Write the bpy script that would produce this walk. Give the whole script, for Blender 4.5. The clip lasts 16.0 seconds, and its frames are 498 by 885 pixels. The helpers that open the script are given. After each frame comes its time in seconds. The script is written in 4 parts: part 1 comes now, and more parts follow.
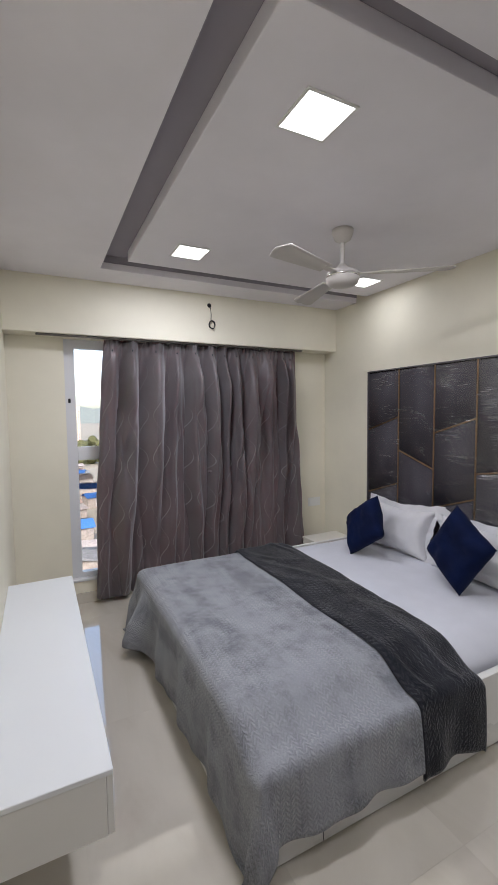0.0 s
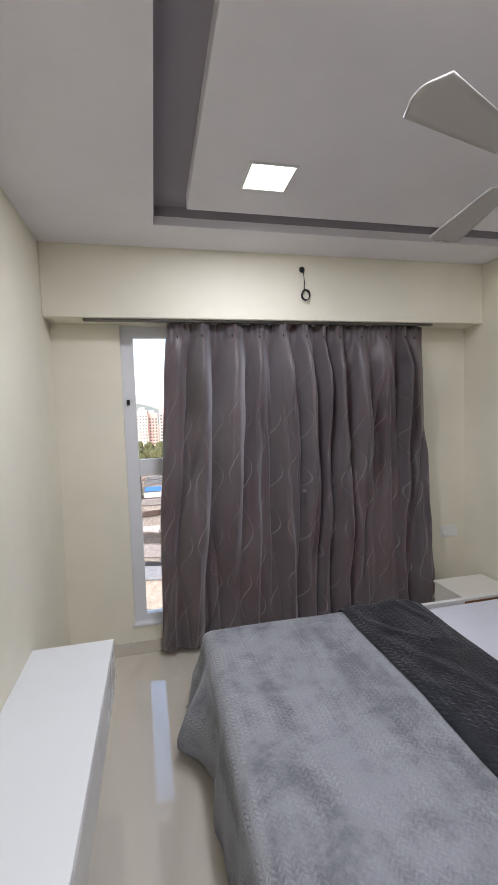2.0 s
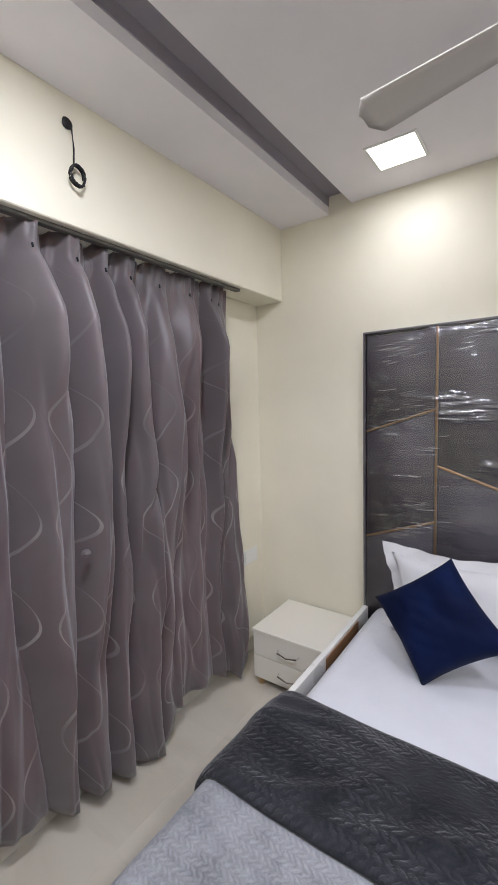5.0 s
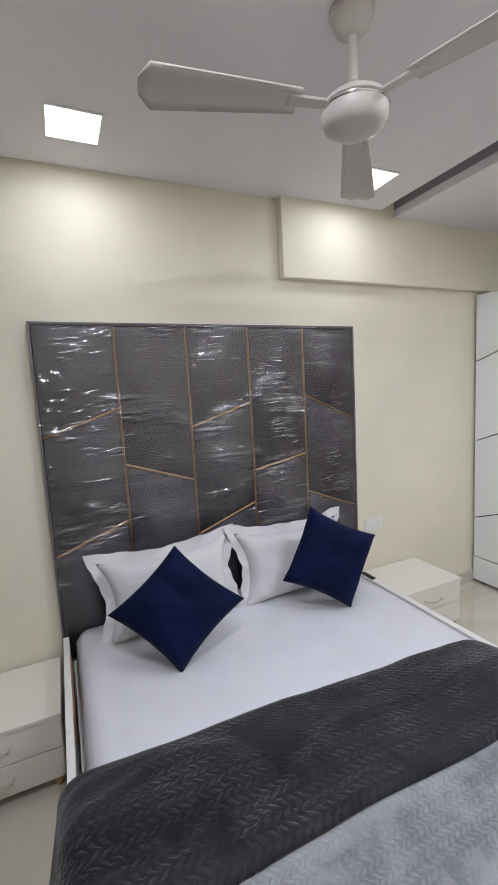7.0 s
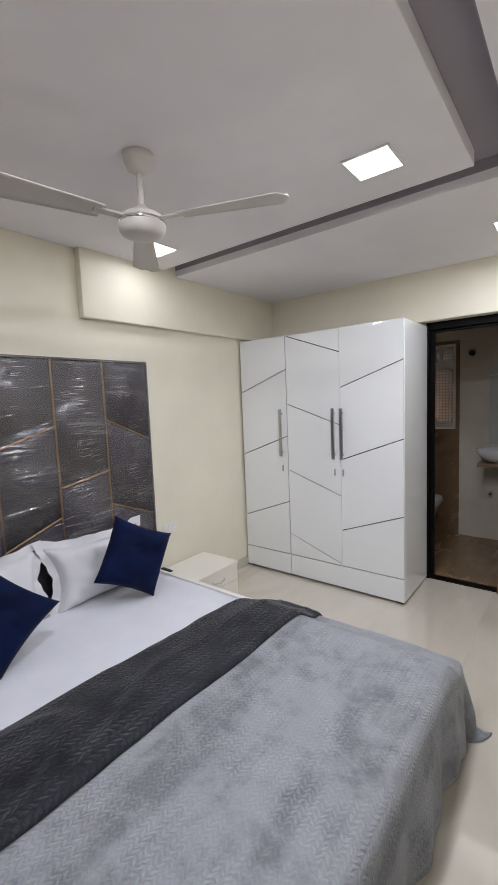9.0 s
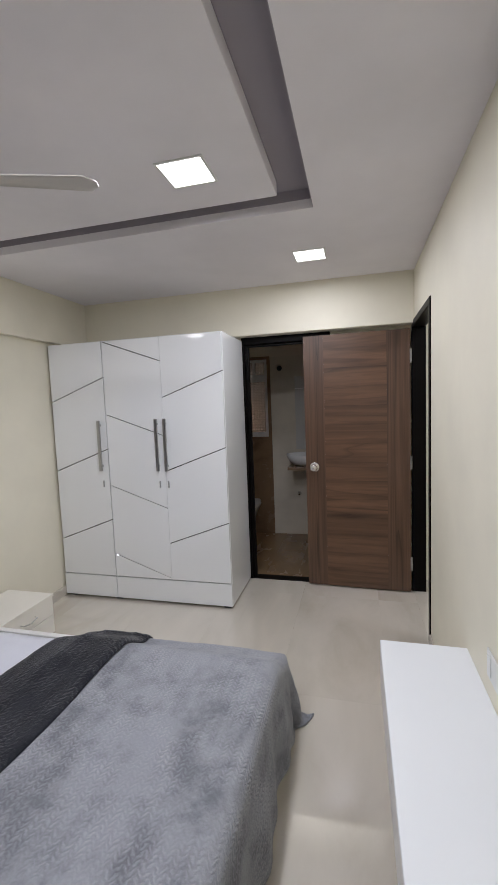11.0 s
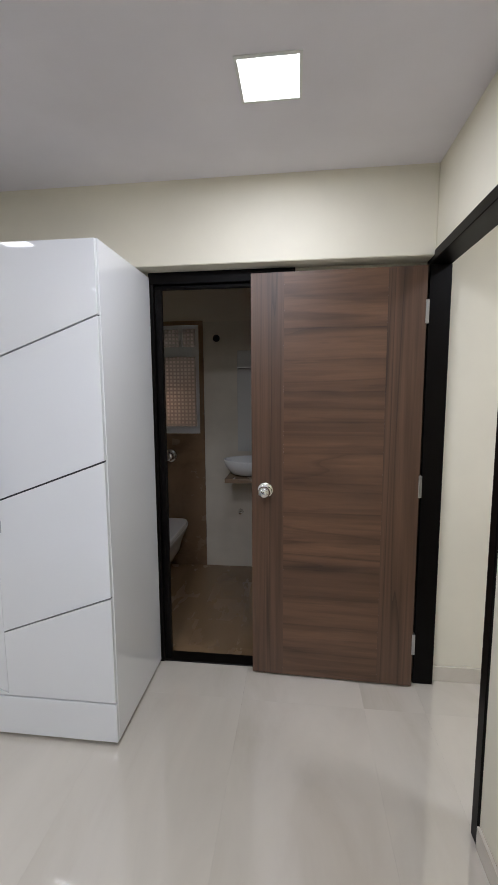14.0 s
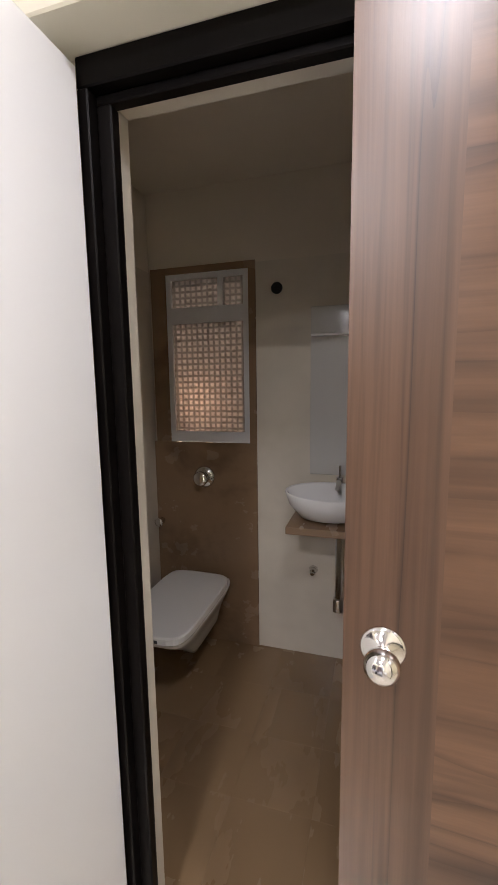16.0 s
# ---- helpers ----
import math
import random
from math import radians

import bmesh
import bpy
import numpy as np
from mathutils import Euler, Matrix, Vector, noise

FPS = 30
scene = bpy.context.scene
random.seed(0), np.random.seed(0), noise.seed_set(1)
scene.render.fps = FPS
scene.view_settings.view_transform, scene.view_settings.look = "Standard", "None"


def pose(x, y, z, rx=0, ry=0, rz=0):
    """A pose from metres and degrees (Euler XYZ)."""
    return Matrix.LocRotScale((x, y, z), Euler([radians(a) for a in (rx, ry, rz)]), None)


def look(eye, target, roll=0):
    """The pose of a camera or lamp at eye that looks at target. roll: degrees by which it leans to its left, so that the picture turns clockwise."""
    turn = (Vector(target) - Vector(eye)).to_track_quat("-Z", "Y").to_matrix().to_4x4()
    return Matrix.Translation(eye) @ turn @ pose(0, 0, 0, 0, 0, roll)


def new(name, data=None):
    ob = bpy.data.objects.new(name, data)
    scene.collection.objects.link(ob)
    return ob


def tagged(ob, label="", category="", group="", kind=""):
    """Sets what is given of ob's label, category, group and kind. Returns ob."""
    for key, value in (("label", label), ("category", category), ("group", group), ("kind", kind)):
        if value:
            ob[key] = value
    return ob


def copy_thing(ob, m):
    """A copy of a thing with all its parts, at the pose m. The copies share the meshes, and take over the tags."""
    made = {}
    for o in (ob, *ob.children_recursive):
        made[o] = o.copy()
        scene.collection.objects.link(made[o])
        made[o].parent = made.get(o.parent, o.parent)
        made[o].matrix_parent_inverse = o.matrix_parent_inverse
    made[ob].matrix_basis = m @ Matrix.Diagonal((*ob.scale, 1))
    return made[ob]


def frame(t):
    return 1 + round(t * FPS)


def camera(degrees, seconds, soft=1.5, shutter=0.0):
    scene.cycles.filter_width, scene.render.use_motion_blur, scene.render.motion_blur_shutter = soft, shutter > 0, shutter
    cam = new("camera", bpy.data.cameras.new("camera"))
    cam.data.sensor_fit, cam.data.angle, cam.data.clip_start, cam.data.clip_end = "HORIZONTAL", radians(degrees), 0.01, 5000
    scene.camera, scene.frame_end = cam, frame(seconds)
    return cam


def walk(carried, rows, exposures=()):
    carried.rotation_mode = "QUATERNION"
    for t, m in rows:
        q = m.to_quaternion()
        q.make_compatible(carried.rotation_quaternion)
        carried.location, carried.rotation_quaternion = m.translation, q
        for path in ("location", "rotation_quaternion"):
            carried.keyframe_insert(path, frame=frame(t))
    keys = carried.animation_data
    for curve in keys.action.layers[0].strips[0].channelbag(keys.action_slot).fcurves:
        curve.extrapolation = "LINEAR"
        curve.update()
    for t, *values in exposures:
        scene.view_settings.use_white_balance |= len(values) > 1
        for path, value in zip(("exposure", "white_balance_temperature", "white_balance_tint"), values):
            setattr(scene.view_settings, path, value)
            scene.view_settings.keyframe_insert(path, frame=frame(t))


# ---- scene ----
cam = camera(61.32, 16.0)
# seconds, place in metres, tilt, roll and yaw in degrees
ROWS = [
    (0.0, 0.013, -0.056, 1.537, 86.00, 0.70, -26.61),
    (0.5, 0.077, 0.051, 1.523, 85.85, 0.94, -21.00),
    (1.0, 0.179, 0.279, 1.528, 86.02, 1.39, -16.62),
    (1.5, 0.265, 0.519, 1.532, 86.21, 1.63, -13.94),
    (2.0, 0.395, 0.772, 1.555, 86.08, 1.95, -12.78),
    (2.5, 0.433, 0.966, 1.568, 85.71, 1.63, -16.20),
    (3.0, 0.402, 1.200, 1.575, 86.10, 1.49, -20.51),
    (5.5, 0.529, 2.298, 1.526, 84.38, 2.22, -70.17),
    (6.0, 0.536, 2.535, 1.529, 83.60, 3.22, -88.09),
    (6.5, 0.531, 2.699, 1.533, 83.02, 3.34, -102.85),
    (7.0, 0.574, 2.773, 1.539, 83.07, 3.13, -114.50),
    (7.5, 0.483, 2.947, 1.557, 83.87, 2.75, -124.18),
    (8.0, 0.369, 3.051, 1.570, 83.84, 2.26, -130.61),
    (8.5, 0.256, 3.067, 1.584, 84.01, 2.13, -136.64),
    (9.0, 0.208, 3.070, 1.592, 84.24, 2.29, -141.97),
    (9.5, 0.191, 3.061, 1.604, 85.11, 2.25, -148.97),
    (10.0, 0.217, 3.070, 1.607, 85.53, 2.12, -155.85),
    (12.5, 0.343, 2.497, 1.523, 84.06, 1.55, -172.72),
    (13.0, 0.421, 2.221, 1.542, 83.64, 0.92, -173.61),
    (13.5, 0.439, 1.934, 1.536, 83.33, 0.57, -174.22),
    (14.0, 0.430, 1.588, 1.538, 83.24, 0.34, -173.33),
    (14.5, 0.478, 1.232, 1.538, 82.72, 0.23, -171.49),
    (15.0, 0.506, 0.905, 1.528, 82.15, 0.76, -169.10),
    (15.5, 0.526, 0.521, 1.525, 81.76, 1.31, -164.87),
    (16.0, 0.620, 0.190, 1.511, 82.06, 0.78, -163.18),
]
EXPO = [(0.0, 1.93, 6480, 10), (3.0, 2.02, 6500, 10), (5.5, 2.54, 6470, 10), (7.0, 2.2, 6450, 9), (8.0, 2.2, 6500, 9), (9.0, 2.2, 6500, 9), (10.0, 2.1, 6500, 10), (12.5, 1.97, 6400, 10),
        (14.0, 2.08, 6330, 9), (14.5, 2.08, 6350, 9), (15.0, 2.3, 6500, 10), (15.5, 2.7, 6750, 13), (16.0, 3.08, 7000, 14)]
walk(cam, [(t, pose(x, y, z, rx, ry, rz)) for t, x, y, z, rx, ry, rz in ROWS], EXPO)

# ---- world, sun and exposure ----
world = bpy.data.worlds.new("sky")
scene.world = world
world.use_nodes = True
wn = world.node_tree.nodes
sky = wn.new("ShaderNodeTexSky")
sky.sky_type = "NISHITA"
sky.sun_disc = False
sky.sun_elevation, sky.sun_rotation = radians(52), radians(200)
sky.air_density, sky.dust_density, sky.ozone_density = 1.0, 2.5, 0.6
world.node_tree.links.new(sky.outputs[0], wn["Background"].inputs[0])
wn["Background"].inputs[1].default_value = 0.15
sun = new("sun", bpy.data.lights.new("sun", "SUN"))
sun.data.energy, sun.data.angle, sun.data.color = 0.9, radians(4), (1.0, 0.93, 0.84)
sun.matrix_world = look((0, 0, 0), (0.27, 0.74, -0.62))

PANEL_WATTS = 2.6   # light of each ceiling panel
LAMP_COLOR = (0.95, 0.965, 1.09)

# ---- materials ----


def nodes_of(name, color=(0.8, 0.8, 0.8), rough=0.5, metal=0.0, spec=0.5):
    m = bpy.data.materials.new(name)
    m.use_nodes = True
    b = m.node_tree.nodes["Principled BSDF"]
    b.inputs["Base Color"].default_value = (*color, 1)
    b.inputs["Roughness"].default_value = rough
    b.inputs["Metallic"].default_value = metal
    b.inputs["Specular IOR Level"].default_value = spec
    return m, m.node_tree, b


def nd(tree, kind, **sets):
    n = tree.nodes.new(kind)
    for k, v in sets.items():
        n.inputs[k.replace("_", " ")].default_value = v
    return n


def coords(tree, scale=(1, 1, 1), rot=(0, 0, 0), out="Object"):
    tc = tree.nodes.new("ShaderNodeTexCoord")
    mp = tree.nodes.new("ShaderNodeMapping")
    mp.inputs["Scale"].default_value = scale
    mp.inputs["Rotation"].default_value = rot
    tree.links.new(tc.outputs[out], mp.inputs[0])
    return mp.outputs[0]


def noise_of(tree, vec, scale, detail=4.0, rough=0.55, dist=0.0):
    n = nd(tree, "ShaderNodeTexNoise", Scale=scale, Detail=detail, Roughness=rough, Distortion=dist)
    tree.links.new(vec, n.inputs["Vector"])
    return n.outputs["Fac"]


def ramp(tree, fac, stops):
    r = tree.nodes.new("ShaderNodeValToRGB")
    while len(r.color_ramp.elements) < len(stops):
        r.color_ramp.elements.new(0.5)
    for e, (p, c) in zip(r.color_ramp.elements, stops):
        e.position, e.color = p, (*c, 1)
    tree.links.new(fac, r.inputs[0])
    return r.outputs[0]


def calc(tree, op, a, b=None, c=None):
    n = tree.nodes.new("ShaderNodeMath")
    n.operation = op
    for i, v in enumerate((a, b, c)):
        if v is None:
            continue
        if isinstance(v, (int, float)):
            n.inputs[i].default_value = v
        else:
            tree.links.new(v, n.inputs[i])
    return n.outputs[0]


def mixc(tree, fac, a, b):
    n = tree.nodes.new("ShaderNodeMix")
    n.data_type = "RGBA"
    for sock, v in ((n.inputs["Factor"], fac), (n.inputs[6], a), (n.inputs[7], b)):
        if isinstance(v, tuple):
            sock.default_value = (*v, 1)
        elif isinstance(v, float):
            sock.default_value = v
        else:
            tree.links.new(v, sock)
    return n.outputs[2]


def bump(tree, b, height, strength=0.2, dist=0.01):
    n = nd(tree, "ShaderNodeBump", Strength=strength, Distance=dist)
    tree.links.new(height, n.inputs["Height"])
    tree.links.new(n.outputs[0], b.inputs["Normal"])
    return n


def paint(name, color, rough=0.55, vary=0.05, grain=90.0, depth=0.08):
    """Plaster or paint with faint roller texture and uneven tone."""
    m, t, b = nodes_of(name, color, rough, spec=0.3)
    v = coords(t)
    lo = tuple(c * (1 - vary) for c in color)
    hi = tuple(min(1, c * (1 + vary)) for c in color)
    t.links.new(ramp(t, noise_of(t, v, 1.7, 5), [(0.3, lo), (0.7, hi)]), b.inputs["Base Color"])
    bump(t, b, noise_of(t, v, grain, 3), depth, 0.002)
    return m


def lacquer(name, color, rough=0.12, coat=0.0):
    """Glossy laminate or lacquer with faint smears."""
    m, t, b = nodes_of(name, color, rough)
    v = coords(t)
    r = ramp(t, noise_of(t, v, 3.0, 6), [(0.3, (rough * 0.8,) * 3), (0.75, (rough * 1.5,) * 3)])
    t.links.new(r, b.inputs["Roughness"])
    b.inputs["Coat Weight"].default_value = coat
    return m


def metal(name, color=(0.7, 0.7, 0.7), rough=0.25):
    m, t, b = nodes_of(name, color, rough, 1.0)
    v = coords(t, (1, 1, 12))
    r = ramp(t, noise_of(t, v, 20, 4), [(0.3, (rough * 0.92,) * 3), (0.7, (rough * 1.12,) * 3)])
    t.links.new(r, b.inputs["Roughness"])
    return m


def wood(name, dark, light, along, rough=0.38, size=1.0, strip=0.0):
    """Veneer whose grain runs along the axis 'x' or 'z', with sparse dark growth lines."""
    m, t, b = nodes_of(name, light, rough, spec=0.28)
    s = {"z": (10, 10, 0.24), "x": (0.3, 6, 6)}[along]
    s = tuple(c * size for c in s)
    v = coords(t, s)
    seam = None
    if strip:
        # veneer laid in strips, each cut from another part of the log
        sep = t.nodes.new("ShaderNodeSeparateXYZ")
        t.links.new(coords(t), sep.inputs[0])
        sway = calc(t, "MULTIPLY", noise_of(t, coords(t, (1.5, 1.5, 6)), 1.6, 2), 0.018)
        row = calc(t, "DIVIDE", calc(t, "ADD", sep.outputs[2], sway), strip)
        pick = t.nodes.new("ShaderNodeTexWhiteNoise")
        pick.noise_dimensions = "1D"
        t.links.new(calc(t, "FLOOR", row), pick.inputs["W"])
        away = calc(t, "ABSOLUTE", calc(t, "SUBTRACT", calc(t, "FRACT", row), 0.5))
        seam = ramp(t, away, [(0.30, (0.0,) * 3), (0.46, (0.5,) * 3), (0.5, (1.0,) * 3)])
        shift = t.nodes.new("ShaderNodeVectorMath")
        shift.operation = "MULTIPLY_ADD"
        shift.inputs[1].default_value = (9.0, 5.0, 7.0)
        t.links.new(pick.outputs["Color"], shift.inputs[0])
        t.links.new(v, shift.inputs[2])
        v = shift.outputs[0]
    g = noise_of(t, v, 1.3, 5, 0.55, 0.9)
    fine = noise_of(t, coords(t, tuple(c * 7 for c in s)), 3.0, 4, 0.6)
    rings = calc(t, "FRACT", calc(t, "MULTIPLY", noise_of(t, v, 0.8, 1.5, 0.4, 0.9), 4.0))
    line = ramp(t, rings, [(0.0, (1, 1, 1)), (0.12, (0.15, 0.15, 0.15)), (0.75, (0.0, 0.0, 0.0)), (1.0, (0.55, 0.55, 0.55))])
    mid = tuple((a + c) / 2 for a, c in zip(dark, light))
    col = ramp(t, g, [(0.3, mid), (0.5, light), (0.68, tuple(c * 1.3 for c in light)), (0.8, mid)])
    band = ramp(t, noise_of(t, coords(t, tuple(c * 2.6 for c in s)), 1.5, 3, 0.5, 1.1), [(0.34, (0.5,) * 3), (0.48, (0.1,) * 3), (0.6, (0.0,) * 3)])
    col = mixc(t, band, col, tuple(0.7 * a + 0.3 * c for a, c in zip(dark, light)))
    col = mixc(t, calc(t, "MULTIPLY", line, 0.78 if along == "z" else 0.55), col, dark)
    col = mixc(t, calc(t, "MULTIPLY", fine, 0.4), col, dark)
    if strip:
        tone = calc(t, "MULTIPLY_ADD", pick.outputs["Value"], 0.3, 0.0)
        col = mixc(t, tone, col, tuple(0.4 * a + 0.6 * c for a, c in zip(dark, light)))
        patchy = calc(t, "MULTIPLY", seam, calc(t, "MULTIPLY_ADD", noise_of(t, coords(t, (2.5, 2.5, 9)), 2.0, 2), 1.3, -0.2))
        col = mixc(t, calc(t, "MULTIPLY", patchy, 0.9), col, dark)
    t.links.new(col, b.inputs["Base Color"])
    b.inputs["Coat Weight"].default_value = 0.5
    b.inputs["Coat Roughness"].default_value = 0.38
    bump(t, b, fine, 0.12, 0.002)
    return m


def tile_marble(name, base, vein, rough=0.1, spec=0.5, coat=0.0, fine=7):
    """Polished vitrified tile, each piece with its own drift of veining."""
    m, t, b = nodes_of(name, base, rough, spec=spec)
    b.inputs["Coat Weight"].default_value = coat
    b.inputs["Coat Roughness"].default_value = 0.02
    b.inputs["Coat IOR"].default_value = 1.75
    info = t.nodes.new("ShaderNodeObjectInfo")
    v = coords(t, (0.8, 0.3, 1.0))
    add = t.nodes.new("ShaderNodeVectorMath")
    add.operation = "ADD"
    t.links.new(v, add.inputs[0])
    sc = t.nodes.new("ShaderNodeVectorMath")
    sc.operation = "SCALE"
    sc.inputs[0].default_value = (31.0, 17.0, 11.0)
    t.links.new(info.outputs["Random"], sc.inputs["Scale"])
    t.links.new(sc.outputs[0], add.inputs[1])
    w = noise_of(t, add.outputs[0], 3.2, fine, 0.6, 0.7 if fine > 4 else 0.2)
    col = ramp(t, w, [(0.3, vein), (0.5, base), (0.72, tuple(min(1, c * 1.08) for c in base))])
    t.links.new(col, b.inputs["Base Color"])
    r = ramp(t, noise_of(t, add.outputs[0], 9, 4), [(0.3, (rough * 0.7,) * 3), (0.8, (rough * 1.8,) * 3)])
    t.links.new(r, b.inputs["Roughness"])
    return m


def chevron_cloth(name, dark, light, ridge, size, fuzz=0.35, patch=(0.4, 0.6), sheen=0.5, relief=0.3):
    """Velvety quilted cloth with a fuzzy herringbone relief and brushed patches; the ridges' glints are painted."""
    m, t, b = nodes_of(name, light, 0.85, spec=0.12)
    tc = t.nodes.new("ShaderNodeTexCoord")
    uv = tc.outputs["UV"]
    sep = t.nodes.new("ShaderNodeSeparateXYZ")
    t.links.new(uv, sep.inputs[0])
    jit = noise_of(t, uv, 70, 3, 0.6)
    zig = calc(t, "PINGPONG", sep.outputs[0], size)
    line = calc(t, "ADD", calc(t, "ADD", sep.outputs[1], zig), calc(t, "MULTIPLY", jit, size * 1.5))
    wave = calc(t, "SINE", calc(t, "MULTIPLY", line, 2 * math.pi / size))
    column = calc(t, "SINE", calc(t, "MULTIPLY", sep.outputs[0], math.pi / size))
    h = calc(t, "MULTIPLY", calc(t, "MULTIPLY_ADD", wave, 0.5, 0.5), calc(t, "MULTIPLY_ADD", calc(t, "ABSOLUTE", column), 0.7, 0.3))
    worn = ramp(t, noise_of(t, uv, 5.0, 4, 0.6, 0.4), [(0.38, (0.12,) * 3), (0.62, (1.0,) * 3)])
    bands = t.nodes.new("ShaderNodeMapping")
    bands.inputs["Scale"].default_value = (6.0, 0.7, 1.0)
    t.links.new(uv, bands.inputs[0])
    nap = calc(t, "ADD", calc(t, "MULTIPLY", noise_of(t, uv, 7.0, 10, 0.75, 0.15), 0.58), calc(t, "MULTIPLY", noise_of(t, bands.outputs[0], 1.0, 3, 0.5, 0.3), 0.42))
    small = noise_of(t, uv, 130, 3, 0.7)
    glint_mask = ramp(t, noise_of(t, uv, 190, 2, 0.6), [(0.6, (0.0,) * 3), (0.72, (1.0,) * 3)])
    mid = tuple(0.45 * a + 0.55 * c for a, c in zip(dark, light))
    col = ramp(t, nap, [(patch[0], dark), (0.5 * (patch[0] + patch[1]), mid), (patch[1], light), (min(1.0, patch[1] + 0.14), tuple(c * 1.12 for c in light))])
    # shine on the ridges and tiny glints are mixed into the base colour
    glint_tone = tuple(min(1, c * 1.9 + 0.03) for c in light)
    col = mixc(t, calc(t, "MULTIPLY", calc(t, "MULTIPLY", h, worn), ridge), col, glint_tone)
    col = mixc(t, calc(t, "MULTIPLY", calc(t, "MULTIPLY", glint_mask, worn), ridge * 0.8), col, glint_tone)
    col = mixc(t, calc(t, "MULTIPLY", small, fuzz), col, dark)
    t.links.new(col, b.inputs["Base Color"])
    b.inputs["Sheen Weight"].default_value = sheen
    b.inputs["Sheen Roughness"].default_value = 0.35
    hh = calc(t, "ADD", calc(t, "MULTIPLY", h, worn), calc(t, "MULTIPLY", small, 0.9))
    bump(t, b, hh, relief, 0.004)
    return m


def plain_cloth(name, color, rough=0.9, sheen=0.2, weave=260.0, vary=0.08, crease=0.25):
    m, t, b = nodes_of(name, color, rough, spec=0.15)
    v = coords(t)
    col = ramp(t, noise_of(t, v, 6, 5), [(0.3, tuple(c * (1 - vary) for c in color)), (0.7, color)])
    t.links.new(col, b.inputs["Base Color"])
    b.inputs["Sheen Weight"].default_value = sheen
    hh = calc(t, "ADD", noise_of(t, v, weave, 2), calc(t, "MULTIPLY", noise_of(t, v, 9, 4, 0.5, 0.8), 2.0))
    bump(t, b, hh, crease, 0.006)
    return m


WALL = paint("cream_wall_paint", (0.815, 0.772, 0.635))
CEIL = paint("white_ceiling_paint", (0.83, 0.802, 0.825), 0.7)
BAND = paint("grey_band_paint", (0.34, 0.315, 0.345), 0.7)
GROUT = paint("grout", (0.59, 0.545, 0.475), 0.8)
TILE = tile_marble("beige_polished_tile", (0.63, 0.583, 0.497), (0.555, 0.503, 0.415), 0.02, 1.0, 1.0)
BATH_TILE = tile_marble("brown_bath_tile", (0.225, 0.145, 0.078), (0.195, 0.124, 0.067), 0.22, fine=2)
BATH_STONE = tile_marble("brown_stone", (0.25, 0.16, 0.094), (0.14, 0.088, 0.052), 0.2, fine=4)
BATH_WALL = tile_marble("cream_bath_tile", (0.64, 0.585, 0.485), (0.59, 0.535, 0.44), 0.15, fine=3)
BATH_PAINT = paint("grey_bath_paint", (0.68, 0.61, 0.50))
WHITE_GLOSS = lacquer("white_lacquer", (0.87, 0.885, 0.895), 0.035, 0.4)
WHITE_TOP = paint("white_laminate_top", (0.80, 0.82, 0.83), 0.32, 0.015, 60, 0.03)
WHITE_BASE = lacquer("white_laminate", (0.78, 0.77, 0.74), 0.3)
CREAM_LAM = lacquer("cream_laminate", (0.80, 0.77, 0.69), 0.35)
GROOVE = paint("grey_groove", (0.07, 0.072, 0.08), 0.6)
STEEL = metal("brushed_steel", (0.5, 0.5, 0.5), 0.3)
RAIL = metal("dull_rail", (0.22, 0.21, 0.19), 0.55)
CHROME = metal("chrome", (0.8, 0.79, 0.77), 0.12)
WRAP_EDGE = lacquer("wrapped_edge", (0.15, 0.14, 0.15), 0.3)
GOLD = metal("gold_strip", (0.34, 0.21, 0.115), 0.48)
BLACK_FRAME = paint("black_brown_frame", (0.0035, 0.0026, 0.0022), 0.4, 0.25, 40, 0.05)
BLACK_FRAME.node_tree.nodes["Principled BSDF"].inputs["Specular IOR Level"].default_value = 0.1
DOOR_V = wood("walnut_upright", (0.020, 0.009, 0.005), (0.135, 0.073, 0.041), "z")
DOOR_H = wood("walnut_across", (0.020, 0.009, 0.005), (0.16, 0.083, 0.043), "x", strip=0.155)
RAW_PLY = wood("raw_plywood", (0.14, 0.06, 0.025), (0.33, 0.17, 0.08), "x", 0.7)
LEG_WOOD = wood("pale_leg_wood", (0.35, 0.22, 0.09), (0.5, 0.33, 0.15), "z")
ALU = lacquer("white_window_frame", (0.72, 0.72, 0.73), 0.35)
PLASTIC = lacquer("white_plastic", (0.78, 0.78, 0.74), 0.35)
BLACK = paint("black_plastic", (0.015, 0.015, 0.016), 0.5)
CERAMIC = lacquer("white_ceramic", (0.82, 0.82, 0.80), 0.08)
FAN_PAINT = lacquer("fan_enamel", (0.60, 0.565, 0.53), 0.35)
BLANKET = chevron_cloth("grey_velvet_quilt", (0.178, 0.185, 0.203), (0.325, 0.335, 0.36), 0.28, 0.019, 0.3, (0.41, 0.52), 0.2, 0.9)
THROW = chevron_cloth("charcoal_throw_cloth", (0.012, 0.013, 0.017), (0.034, 0.036, 0.044), 0.46, 0.028, 0.45, (0.42, 0.58), 0.36, 0.9)
SHEET = plain_cloth("white_sheet", (0.69, 0.70, 0.755))
PILLOW_C = plain_cloth("white_pillow_cotton", (0.75, 0.745, 0.765), weave=500.0, crease=0.4)
NAVY = plain_cloth("navy_velvet", (0.0015, 0.008, 0.048), 0.8, 0.02, 300, 0.5)
UPHOL = plain_cloth("charcoal_leatherette", (0.078, 0.072, 0.084), 0.45, 0.0, 180, crease=0.012)


